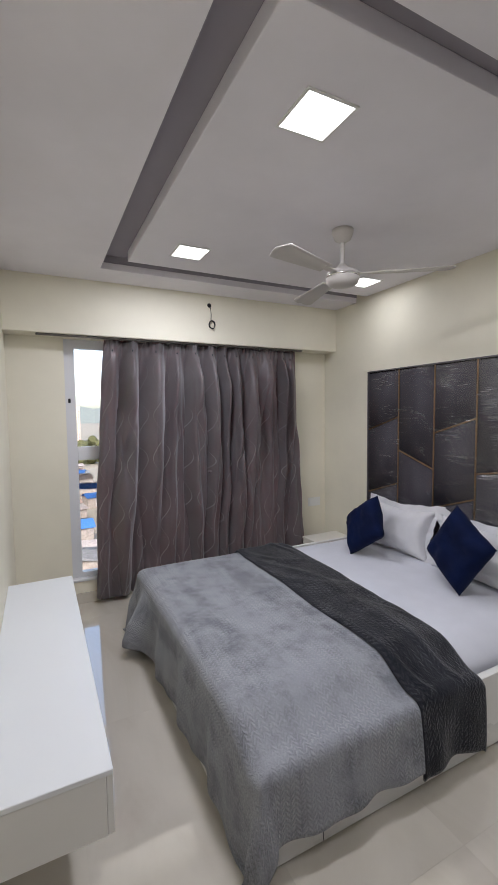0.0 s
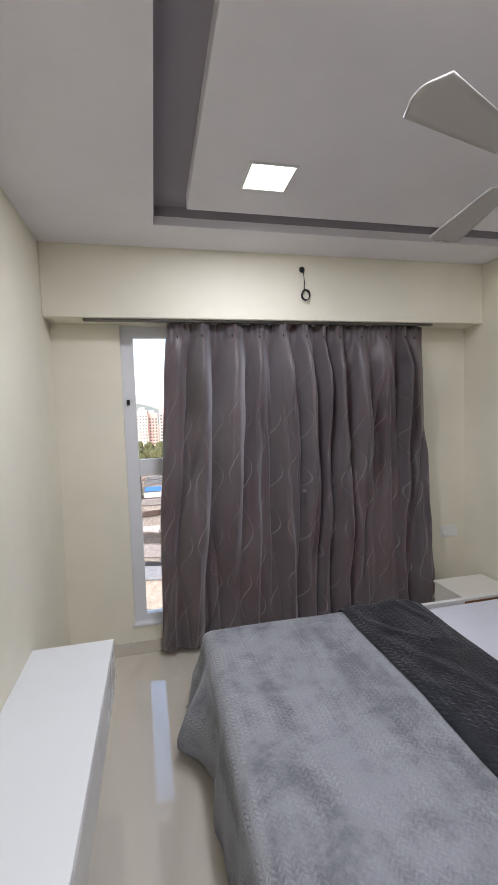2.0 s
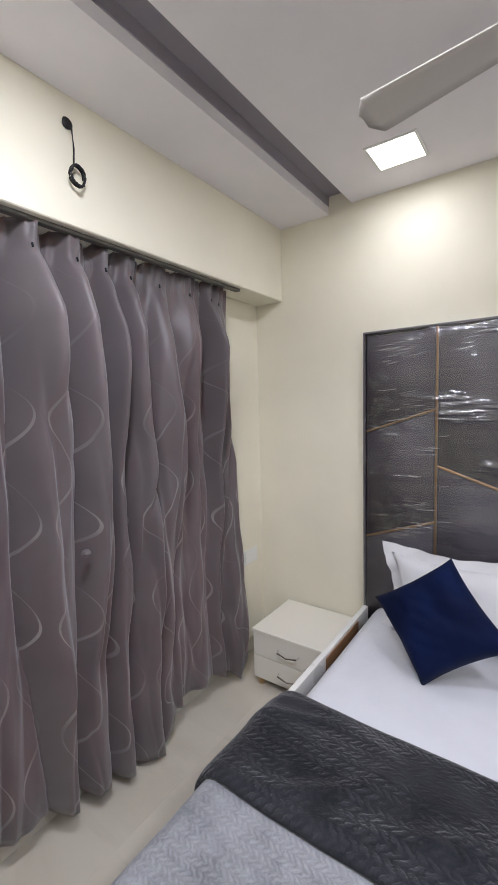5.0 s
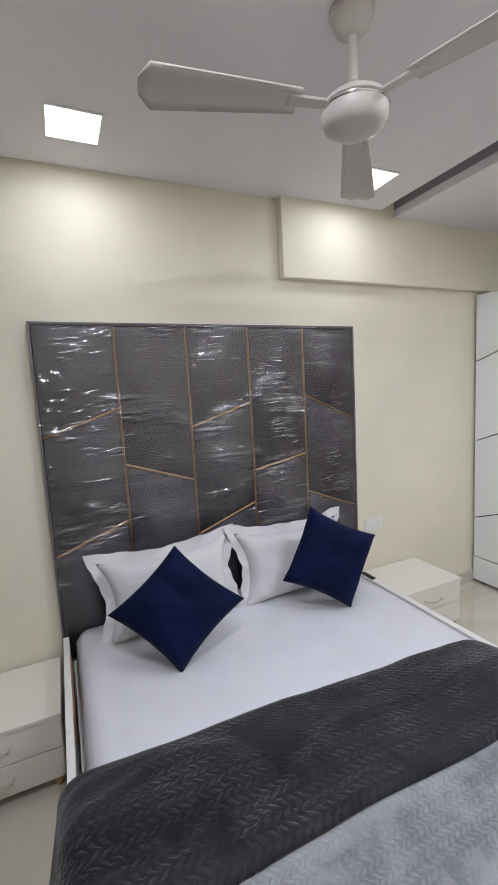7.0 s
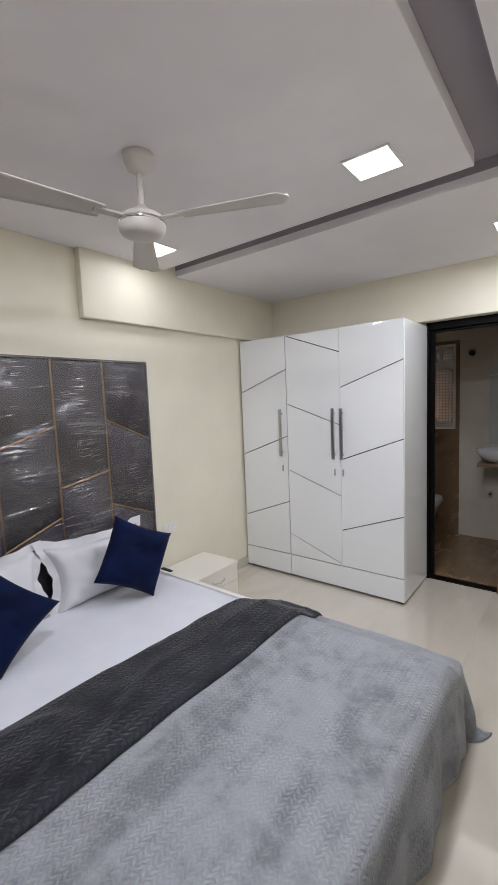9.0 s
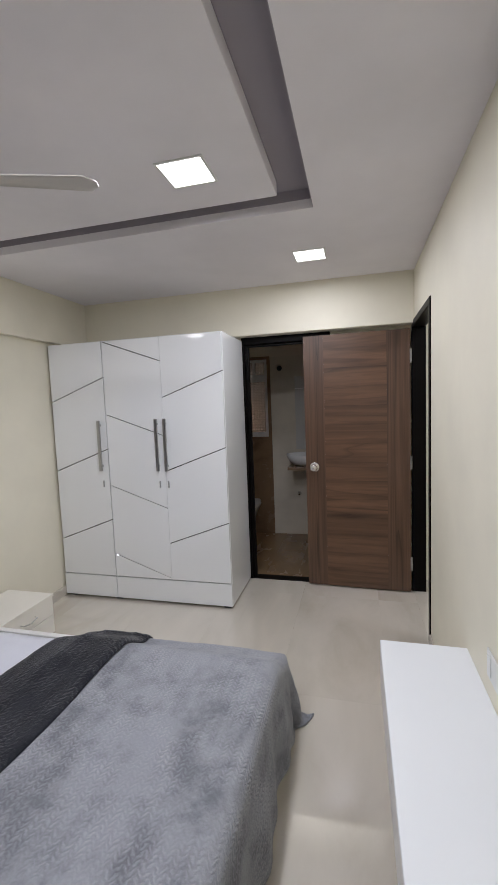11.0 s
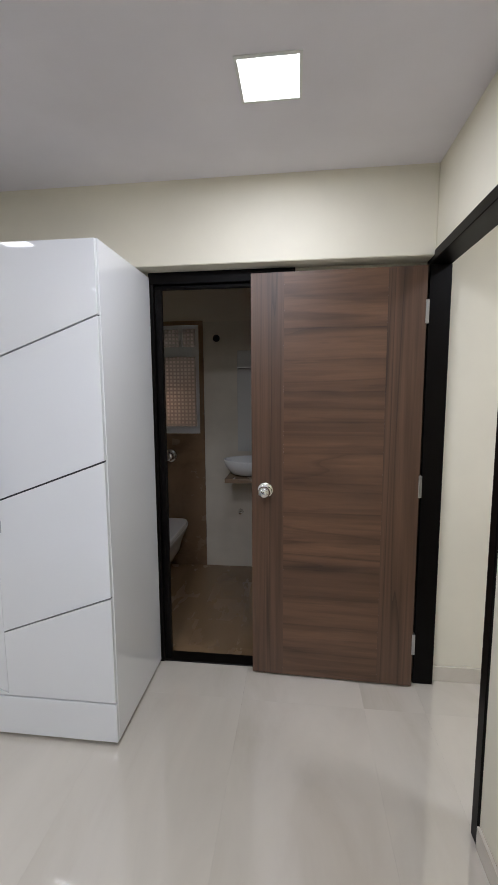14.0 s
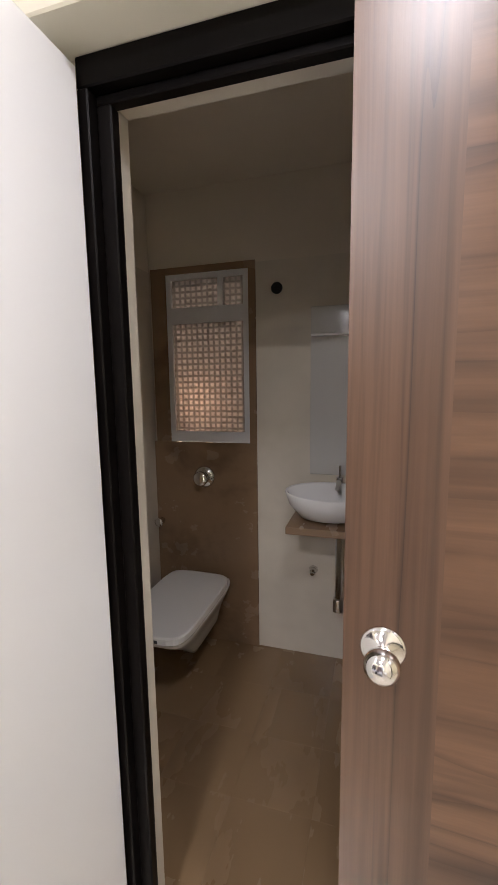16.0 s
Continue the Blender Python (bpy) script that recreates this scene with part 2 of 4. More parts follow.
def glow(name, color, power):
    m = bpy.data.materials.new(name)
    m.use_nodes = True
    t = m.node_tree
    t.nodes.remove(t.nodes["Principled BSDF"])
    e = nd(t, "ShaderNodeEmission", Color=(*color, 1), Strength=power)
    t.links.new(e.outputs[0], t.nodes["Material Output"].inputs[0])
    return m


LED = glow("led_diffuser", (1.0, 1.0, 1.0), 1.4)


def glass(name, rough=0.0, tint=(1, 1, 1)):
    """A thin pane: clear with a weak reflection."""
    m = bpy.data.materials.new(name)
    m.use_nodes = True
    t = m.node_tree
    t.nodes.remove(t.nodes["Principled BSDF"])
    tr = nd(t, "ShaderNodeBsdfTransparent", Color=(*tint, 1))
    gl = nd(t, "ShaderNodeBsdfGlossy", Roughness=rough)
    fr = nd(t, "ShaderNodeFresnel", IOR=1.45)
    mx = t.nodes.new("ShaderNodeMixShader")
    t.links.new(fr.outputs[0], mx.inputs[0])
    t.links.new(tr.outputs[0], mx.inputs[1])
    t.links.new(gl.outputs[0], mx.inputs[2])
    t.links.new(mx.outputs[0], t.nodes["Material Output"].inputs[0])
    return m


GLASS = glass("window_glass")


def film_material():
    """Stretch wrap: clear film with tight horizontal wrinkles that catch the lamps."""
    m = bpy.data.materials.new("stretch_wrap")
    m.use_nodes = True
    t = m.node_tree
    t.nodes.remove(t.nodes["Principled BSDF"])
    tr = nd(t, "ShaderNodeBsdfTransparent", Color=(0.93, 0.93, 0.94, 1))
    gl = nd(t, "ShaderNodeBsdfGlossy", Roughness=0.2)
    v = coords(t, (1, 1.9, 25), (radians(5), 0, 0))
    a = noise_of(t, v, 2.2, 2, 0.5, 0.7)
    c = noise_of(t, coords(t, (1, 1.3, 2.2)), 2.4, 3, 0.5, 0.3)
    tight = ramp(t, c, [(0.53, (0.0,) * 3), (0.64, (1.0,) * 3)])
    h = calc(t, "MULTIPLY", a, calc(t, "MULTIPLY_ADD", tight, 0.92, 0.08))
    bp = nd(t, "ShaderNodeBump", Strength=1.0, Distance=0.016)
    t.links.new(h, bp.inputs["Height"])
    t.links.new(bp.outputs[0], gl.inputs["Normal"])
    upper = t.nodes.new("ShaderNodeVectorMath")
    upper.operation = "ADD"
    upper.inputs[1].default_value = (0.0, 0.0, -0.11)
    t.links.new(v, upper.inputs[0])
    streak = ramp(t, noise_of(t, upper.outputs[0], 2.2, 2, 0.5, 0.7), [(0.47, (0.0,) * 3), (0.6, (1.0,) * 3)])
    dull = ramp(t, noise_of(t, coords(t, (1, 0.8, 22), (radians(4), 0, 0)), 2.5, 4), [(0.45, (0.0,) * 3), (0.75, (1.0,) * 3)])
    fac = calc(t, "ADD", calc(t, "MULTIPLY_ADD", calc(t, "MULTIPLY", streak, tight), 0.16, 0.09), calc(t, "MULTIPLY", dull, 0.05))
    mx = t.nodes.new("ShaderNodeMixShader")
    t.links.new(fac, mx.inputs[0])
    t.links.new(tr.outputs[0], mx.inputs[1])
    t.links.new(gl.outputs[0], mx.inputs[2])
    t.links.new(mx.outputs[0], t.nodes["Material Output"].inputs[0])
    return m


FILM = film_material()


def crease_material():
    """A tight fold in the wrap: clear plastic with a strong gloss."""
    m = bpy.data.materials.new("wrap_fold")
    m.use_nodes = True
    t = m.node_tree
    t.nodes.remove(t.nodes["Principled BSDF"])
    tr = nd(t, "ShaderNodeBsdfTransparent", Color=(0.95, 0.95, 0.96, 1))
    gl = nd(t, "ShaderNodeBsdfGlossy", Roughness=0.22)
    mx = t.nodes.new("ShaderNodeMixShader")
    mx.inputs[0].default_value = 0.42
    t.links.new(tr.outputs[0], mx.inputs[1])
    t.links.new(gl.outputs[0], mx.inputs[2])
    t.links.new(mx.outputs[0], t.nodes["Material Output"].inputs[0])
    return m


FOLD = crease_material()


def curtain_material():
    """Grey-brown satin with thin looping pale lines, a little daylight coming through."""
    m, t, b = nodes_of("curtain_satin", (0.1, 0.09, 0.095), 0.42, spec=0.5)
    tc = t.nodes.new("ShaderNodeTexCoord")
    sep = t.nodes.new("ShaderNodeSeparateXYZ")
    t.links.new(tc.outputs["UV"], sep.inputs[0])
    u, z = sep.outputs[0], sep.outputs[1]
    cell = calc(t, "DIVIDE", u, 0.15)
    row = calc(t, "FLOOR", cell)
    sign = calc(t, "MULTIPLY_ADD", calc(t, "MODULO", row, 2.0), 2.0, -1.0)
    drift = noise_of(t, tc.outputs["UV"], 1.3, 1)
    phase = calc(t, "ADD", calc(t, "MULTIPLY", z, 2 * math.pi / 0.37), calc(t, "MULTIPLY", drift, 4.0))
    off = calc(t, "MULTIPLY", calc(t, "MULTIPLY", calc(t, "SINE", phase), sign), 0.33)
    w = calc(t, "ABSOLUTE", calc(t, "SUBTRACT", calc(t, "SUBTRACT", calc(t, "FRACT", cell), 0.5), off))
    nib = calc(t, "MULTIPLY_ADD", calc(t, "MULTIPLY", calc(t, "COSINE", phase), sign), 0.014, 0.024)
    lines = calc(t, "LESS_THAN", w, nib)
    thin = ramp(t, noise_of(t, tc.outputs["UV"], 4, 2), [(0.36, (0.15,) * 3), (0.58, (1,) * 3)])
    lower = ramp(t, calc(t, "DIVIDE", z, 2.1), [(0.55, (0.95,) * 3), (0.85, (0.2,) * 3)])
    lines = calc(t, "MULTIPLY", lines, calc(t, "MULTIPLY", thin, lower))
    cloud = noise_of(t, tc.outputs["UV"], 2.4, 5)
    col = ramp(t, cloud, [(0.3, (0.1, 0.092, 0.098)), (0.7, (0.17, 0.158, 0.165))])
    col = mixc(t, lines, col, (0.42, 0.38, 0.36))
    t.links.new(col, b.inputs["Base Color"])
    b.inputs["Sheen Weight"].default_value = 0.45
    bump(t, b, noise_of(t, coords(t, (60, 60, 600)), 1.0, 2), 0.1, 0.002)
    tl = nd(t, "ShaderNodeBsdfTranslucent", Color=(0.66, 0.265, 0.245, 1))
    mx = t.nodes.new("ShaderNodeMixShader")
    mx.inputs[0].default_value = 0.25
    t.links.new(b.outputs[0], mx.inputs[1])
    t.links.new(tl.outputs[0], mx.inputs[2])
    t.links.new(mx.outputs[0], t.nodes["Material Output"].inputs[0])
    return m


CURTAIN = curtain_material()


def bath_glass_material():
    """Square-dimpled obscure glass."""
    m, t, b = nodes_of("dimpled_glass", (0.8, 0.78, 0.75), 0.25)
    v = coords(t)
    sep = t.nodes.new("ShaderNodeSeparateXYZ")
    t.links.new(v, sep.inputs[0])
    gx = calc(t, "SINE", calc(t, "MULTIPLY", sep.outputs[0], 2 * math.pi / 0.033))
    gz = calc(t, "SINE", calc(t, "MULTIPLY", sep.outputs[2], 2 * math.pi / 0.033))
    h = calc(t, "MAXIMUM", gx, gz)
    bump(t, b, h, 0.6, 0.006)
    tl = nd(t, "ShaderNodeBsdfTranslucent", Color=(0.8, 0.72, 0.66, 1))
    t.links.new(ramp(t, calc(t, "MULTIPLY_ADD", h, 0.5, 0.5), [(0.4, (0.23, 0.2, 0.18)), (0.95, (0.09, 0.08, 0.07))]), tl.inputs[0])
    mx = t.nodes.new("ShaderNodeMixShader")
    mx.inputs[0].default_value = 0.8
    t.links.new(b.outputs[0], mx.inputs[1])
    t.links.new(tl.outputs[0], mx.inputs[2])
    t.links.new(mx.outputs[0], t.nodes["Material Output"].inputs[0])
    return m


DIMPLED = bath_glass_material()

# ---- building helpers ----


def mesh_of(name, bm, mat, smooth=False):
    me = bpy.data.meshes.new(name)
    bm.normal_update()
    if smooth:
        for f in bm.faces:
            f.smooth = True
    bm.to_mesh(me)
    bm.free()
    me.materials.append(mat)
    return me


def thing(name, bm, mat, label, category, group="", kind="", smooth=False):
    return tagged(new(name, mesh_of(name, bm, mat, smooth)), label, category, group, kind)


def holder(name, at, label, category, group="", kind=""):
    ob = new(name)
    ob.location = at
    ob.empty_display_size = 0.1
    return tagged(ob, label, category, group, kind)


def part(name, bm, mat, parent, label="", smooth=False):
    """One mesh under a thing; its coordinates are the world's, wherever the thing stands."""
    ob = new(name, mesh_of(name, bm, mat, smooth))
    ob.parent = parent
    origin = parent.location.copy() if parent.data is None else Vector()
    ob.matrix_parent_inverse = Matrix.Translation(-origin)
    if label:
        ob["label"] = label
    return ob


def box(x0, x1, y0, y1, z0, z1, bevel=0.0, seg=2, bm=None):
    bm = bm or bmesh.new()
    made = bmesh.ops.create_cube(bm, size=1.0, matrix=Matrix.LocRotScale(
        ((x0 + x1) / 2, (y0 + y1) / 2, (z0 + z1) / 2), None, (abs(x1 - x0), abs(y1 - y0), abs(z1 - z0))))
    if bevel:
        es = list({e for v in made["verts"] for e in v.link_edges})
        bmesh.ops.bevel(bm, geom=es, offset=bevel, segments=seg, affect="EDGES", profile=0.6)
    return bm


def boxes(*specs):
    bm = bmesh.new()
    for s in specs:
        box(*s, bm=bm)
    return bm


def tube(points, r, seg=10, bm=None, caps=True):
    """A round bar along the points."""
    bm = bm or bmesh.new()
    pts = [Vector(p) for p in points]
    rings = []
    for i, p in enumerate(pts):
        d = (pts[min(i + 1, len(pts) - 1)] - pts[max(i - 1, 0)]).normalized()
        q = d.to_track_quat("Z", "Y")
        rr = r[i] if isinstance(r, (list, tuple)) else r
        rings.append([bm.verts.new(p + q @ Vector((rr * math.cos(2 * math.pi * k / seg), rr * math.sin(2 * math.pi * k / seg), 0))) for k in range(seg)])
    for a, b in zip(rings, rings[1:]):
        for k in range(seg):
            bm.faces.new((a[k], a[(k + 1) % seg], b[(k + 1) % seg], b[k]))
    if caps:
        bm.faces.new(rings[0][::-1])
        bm.faces.new(rings[-1])
    return bm


def lathe(profile, at, seg=28, axis="z", bm=None, sx=1.0, sy=1.0):
    """Turns (radius, height) pairs round an upright axis through at; sx, sy make it oval."""
    bm = bm or bmesh.new()
    turn = {"z": Matrix.Identity(4), "y": pose(0, 0, 0, 90), "x": pose(0, 0, 0, 0, 90)}[axis]
    rings = []
    for r, h in profile:
        rings.append([bm.verts.new(Vector(at) + turn.to_3x3() @ Vector((sx * r * math.cos(2 * math.pi * k / seg), sy * r * math.sin(2 * math.pi * k / seg), h))) for k in range(seg)])
    for a, b in zip(rings, rings[1:]):
        for k in range(seg):
            bm.faces.new((a[k], a[(k + 1) % seg], b[(k + 1) % seg], b[k]))
    for ring, flip in ((rings[0], True), (rings[-1], False)):
        bm.faces.new(ring[::-1] if flip else ring)
    bmesh.ops.recalc_face_normals(bm, faces=bm.faces[:])
    return bm


def sheet(nu, nv, place, uv=None, thick=0.0):
    """A grid of cloth; place(i/nu, j/nv) gives points, uv the pattern's metres."""
    bm = bmesh.new()
    lay = bm.loops.layers.uv.new("UVMap")
    rows = [[bm.verts.new(place(i / nu, j / nv)) for j in range(nv + 1)] for i in range(nu + 1)]
    for i in range(nu):
        for j in range(nv):
            f = bm.faces.new((rows[i][j], rows[i + 1][j], rows[i + 1][j + 1], rows[i][j + 1]))
            f.smooth = True
            if uv:
                for lp, (a, b) in zip(f.loops, ((i, j), (i + 1, j), (i + 1, j + 1), (i, j + 1))):
                    lp[lay].uv = uv(a / nu, b / nv)
    if thick:
        bm.normal_update()
        bmesh.ops.solidify(bm, geom=bm.faces[:], thickness=thick)
        for f in bm.faces:
            f.smooth = True
    return bm


def wob(x, y, s, seed=0.0):
    return noise.noise(Vector((x * s + seed, y * s - seed, seed * 1.7)))


def ease(q):
    q = min(1.0, max(0.0, q))
    return q * q * (3 - 2 * q)


# ---- the room's shell ----
XW, XE, YN, YS = -0.19, 2.715, 3.555, -0.615
ZS, ZP, ZB, ZT = 2.55, 2.576, 2.645, 2.74     # soffit, panel, band, top of walls

thing("wall_west", boxes((-0.28, XW, 0.249, 3.70, -0.1, ZT), (-0.28, XW, -0.735, -0.61, -0.1, ZT), (-0.28, XW, -0.61, 0.249, 2.18, ZT)),
      WALL, "cream painted wall with the entry door's opening", "wall", kind="structure")
thing("wall_east", box(XE, 2.83, -0.735, 3.70, -0.1, ZT), WALL, "cream painted wall behind the headboard", "wall", kind="structure")
thing("wall_north", boxes((XW, 0.21, YN, 3.70, -0.1, ZT), (2.28, XE, YN, 3.70, -0.1, ZT), (0.21, 2.28, YN, 3.70, -0.1, 0.20), (0.21, 2.28, YN, 3.70, 2.138, ZT)),
      WALL, "cream painted wall round the window", "wall", kind="structure")
thing("wall_south", boxes((XW, 0.45, -0.735, YS, -0.1, ZT), (1.212, XE, -0.735, YS, -0.1, ZT), (0.45, 1.212, -0.735, YS, 2.157, ZT)),
      WALL, "cream painted wall with the bathroom door's opening", "wall", kind="structure")
thing("beam_north", box(XW, XE, 3.37, YN, 2.14, ZT, 0.004, 1), WALL, "cream painted beam above the window", "beam", kind="structure")
thing("beam_south", box(XW, XE, YS, -0.50, 2.158, ZT, 0.004, 1), WALL, "cream painted beam above the bathroom door", "beam", kind="structure")
bm = box(2.666, XE, -0.50, 1.572, 2.152, ZT, 0.004, 1)
thing("beam_east", bm, WALL, "cream painted beam above the wardrobe's corner", "beam", kind="structure")

TX0, TY0, TY1 = 0.441, 0.772, 3.07            # edge of the tray in the soffit
PX0, PY0, PY1 = 0.603, 0.888, 2.94             # the raised panel
thing("ceiling", boxes((XW, TX0, -0.50, 3.37, ZS, ZT), (TX0, XE, -0.50, TY0, ZS, ZT), (TX0, XE, TY1, 3.37, ZS, ZT)),
      CEIL, "white plasterboard false ceiling border", "ceiling", kind="structure")
thing("ceiling_band", box(TX0, XE, TY0, TY1, ZB, ZT), BAND, "grey recessed band of the tray ceiling", "ceiling", kind="structure")
thing("ceiling_panel", box(PX0, XE, PY0, PY1, ZP, ZB, 0.006, 2), CEIL, "white dropped centre panel of the tray ceiling", "ceiling", kind="structure")

thing("ceiling_lining", boxes((TX0, TX0 + 0.004, TY0, TY1, ZS + 0.002, ZB - 0.0005), (TX0 + 0.004, XE, TY0, TY0 + 0.004, ZS + 0.045, ZB - 0.0005), (TX0 + 0.004, XE, TY1 - 0.004, TY1, ZS + 0.045, ZB - 0.0005)),
      BAND, "grey painted inner edge of the tray ceiling", "ceiling", kind="structure")

for nm, s in (("baseboard_west", (XW, XW + 0.012, 0.255, YN, 0, 0.085)), ("baseboard_north", (XW + 0.012, XE - 0.012, YN - 0.012, YN, 0, 0.085)),
              ("baseboard_east", (XE - 0.012, XE, YS, YN, 0, 0.085))):
    thing(nm, box(*s, 0.002, 1), TILE, "beige polished tile skirting", "baseboard", kind="structure")

# bathroom shell
BX0, BX1, BY = 0.20, 1.875, -2.02
thing("bath_wall_south", boxes((BX0, 1.245, BY - 0.12, BY, -0.1, 2.14), (1.245, BX1, BY - 0.12, BY - 0.012, -0.1, 1.13), (1.245, 1.282, BY - 0.12, BY - 0.012, 1.13, 2.14), (1.782, BX1, BY - 0.12, BY - 0.012, 1.13, 2.14)),
      BATH_WALL, "cream tiled bathroom wall with a window", "wall", kind="structure")
thing("bath_wall_south_top", box(BX0, BX1, BY - 0.12, BY - 0.004, 2.14, 2.6), BATH_PAINT, "grey painted bathroom wall above the tiles", "wall", kind="structure")
thing("bath_wall_east", box(BX1, BX1 + 0.1, BY - 0.12, -0.735, -0.1, 2.14), BATH_WALL, "cream tiled bathroom side wall", "wall", kind="structure")
thing("bath_wall_east_top", box(BX1 + 0.004, BX1 + 0.1, BY - 0.12, -0.735, 2.14, 2.6), BATH_PAINT, "grey painted bathroom wall above the tiles", "wall", kind="structure")
thing("bath_wall_west", box(BX0 - 0.1, BX0, BY - 0.12, -0.735, -0.1, 2.6), BATH_WALL, "cream tiled bathroom side wall", "wall", kind="structure")
thing("bath_ceiling", box(BX0 - 0.1, BX1 + 0.1, BY - 0.12, -0.735, 2.55, 2.65), BATH_PAINT, "grey painted bathroom ceiling", "ceiling", kind="structure")
bath_floor = thing("bath_floor", box(BX0, BX1, BY, -0.735, -0.1, -0.026), GROUT, "brown tiled bathroom floor", "floor", kind="structure")

# hall shell beyond the entry door
thing("hall_wall_south", box(-2.2, -0.28, -0.735, -0.605, -0.1, ZT), WALL, "cream painted hall wall", "wall", kind="structure")
thing("hall_wall_west", box(-2.3, -2.2, -0.72, 1.6, -0.1, ZT), WALL, "cream painted hall wall", "wall", kind="structure")
thing("hall_wall_north", box(-2.2, -0.28, 1.5, 1.6, -0.1, ZT), WALL, "cream painted hall wall", "wall", kind="structure")
thing("hall_ceiling", box(-2.2, -0.28, -0.605, 1.5, ZS, ZT), CEIL, "white hall ceiling", "ceiling", kind="structure")
thing("hall_baseboard", box(-2.2, -0.285, -0.605, -0.593, 0, 0.085, 0.002, 1), TILE, "beige polished tile skirting", "baseboard", kind="structure")

# floor bed under the tiles
floor = thing("floor", box(-2.3, 2.83, -0.735, 3.70, -0.12, -0.008), GROUT, "beige polished vitrified tile floor with faint veins", "floor", kind="structure")

# ---- window with the view ----
win = holder("window_1", (1.24, 3.62, 0.20), "white framed sliding window with clear panes", "window", kind="structure")
Y0, Y1 = 3.60, 3.65
part("window_frame", boxes((0.21, 0.288, Y0, Y1, 0.20, 2.138), (2.205, 2.28, Y0, Y1, 0.20, 2.138), (0.288, 2.205, Y0, Y1, 0.20, 0.24), (0.288, 2.205, Y0, Y1, 2.068, 2.138)), ALU, win)
part("transom", box(0.288, 2.205, Y0 + 0.004, Y1 - 0.004, 1.17, 1.28, 0.004, 1), ALU, win)
for i in range(3):
    xm = 0.288 + 1.917 * (i + 1) / 4
    part("mullion", boxes((xm - 0.02, xm + 0.02, Y0 + 0.006, Y1 - 0.006, 0.24, 1.17), (xm - 0.02, xm + 0.02, Y0 + 0.006, Y1 - 0.006, 1.28, 2.068)), ALU, win)
for i in range(4):
    xa, xb = 0.288 + 1.917 * i / 4, 0.288 + 1.917 * (i + 1) / 4
    for za, zb in ((0.24, 1.17), (1.28, 2.068)):
        p = part("pane", box(xa, xb, 3.628, 3.633, za, zb), GLASS, win)
        p.visible_shadow = False
part("window_sill", box(0.20, 2.29, 3.545, Y0 - 0.001, 0.18, 0.202, 0.004, 1), ALU, win)
part("latch", box(0.232, 0.25, Y0 - 0.012, Y0, 1.635, 1.67, 0.003, 1), BLACK, win, "small black window latch")

# ---- curtain and its rail ----
rail = thing("curtain_rail", box(0.02, 2.33, 3.395, 3.425, 2.126, 2.14, 0.003, 1), RAIL, "slim dull metal curtain track under the beam", "curtain rail")


def hem(u):
    """Height of the curtain's lower edge along its width."""
    pts = ((0.0, 0.05), (0.17, 0.03), (0.185, 0.1), (0.4, 0.11), (0.56, 0.05), (0.67, 0.02), (0.69, 0.1), (0.715, 0.13), (0.84, 0.14), (0.92, 0.09), (0.943, 0.03), (0.955, 0.08), (1.0, 0.2))
    for (a, ha), (b, hb) in zip(pts, pts[1:]):
        if u <= b:
            return ha + (hb - ha) * (u - a) / (b - a)
    return pts[-1][1]


fold_rnd = random.Random(11)
FOLDS = 12
fold_w = [fold_rnd.uniform(0.4, 1.7) for k in range(FOLDS)]
fold_deep = [fold_rnd.uniform(0.5, 1.35) for k in range(FOLDS)]
fold_lean = [fold_rnd.uniform(-0.35, 0.35) for k in range(FOLDS)]
fold_at = [sum(fold_w[:k]) / sum(fold_w) for k in range(FOLDS + 1)]


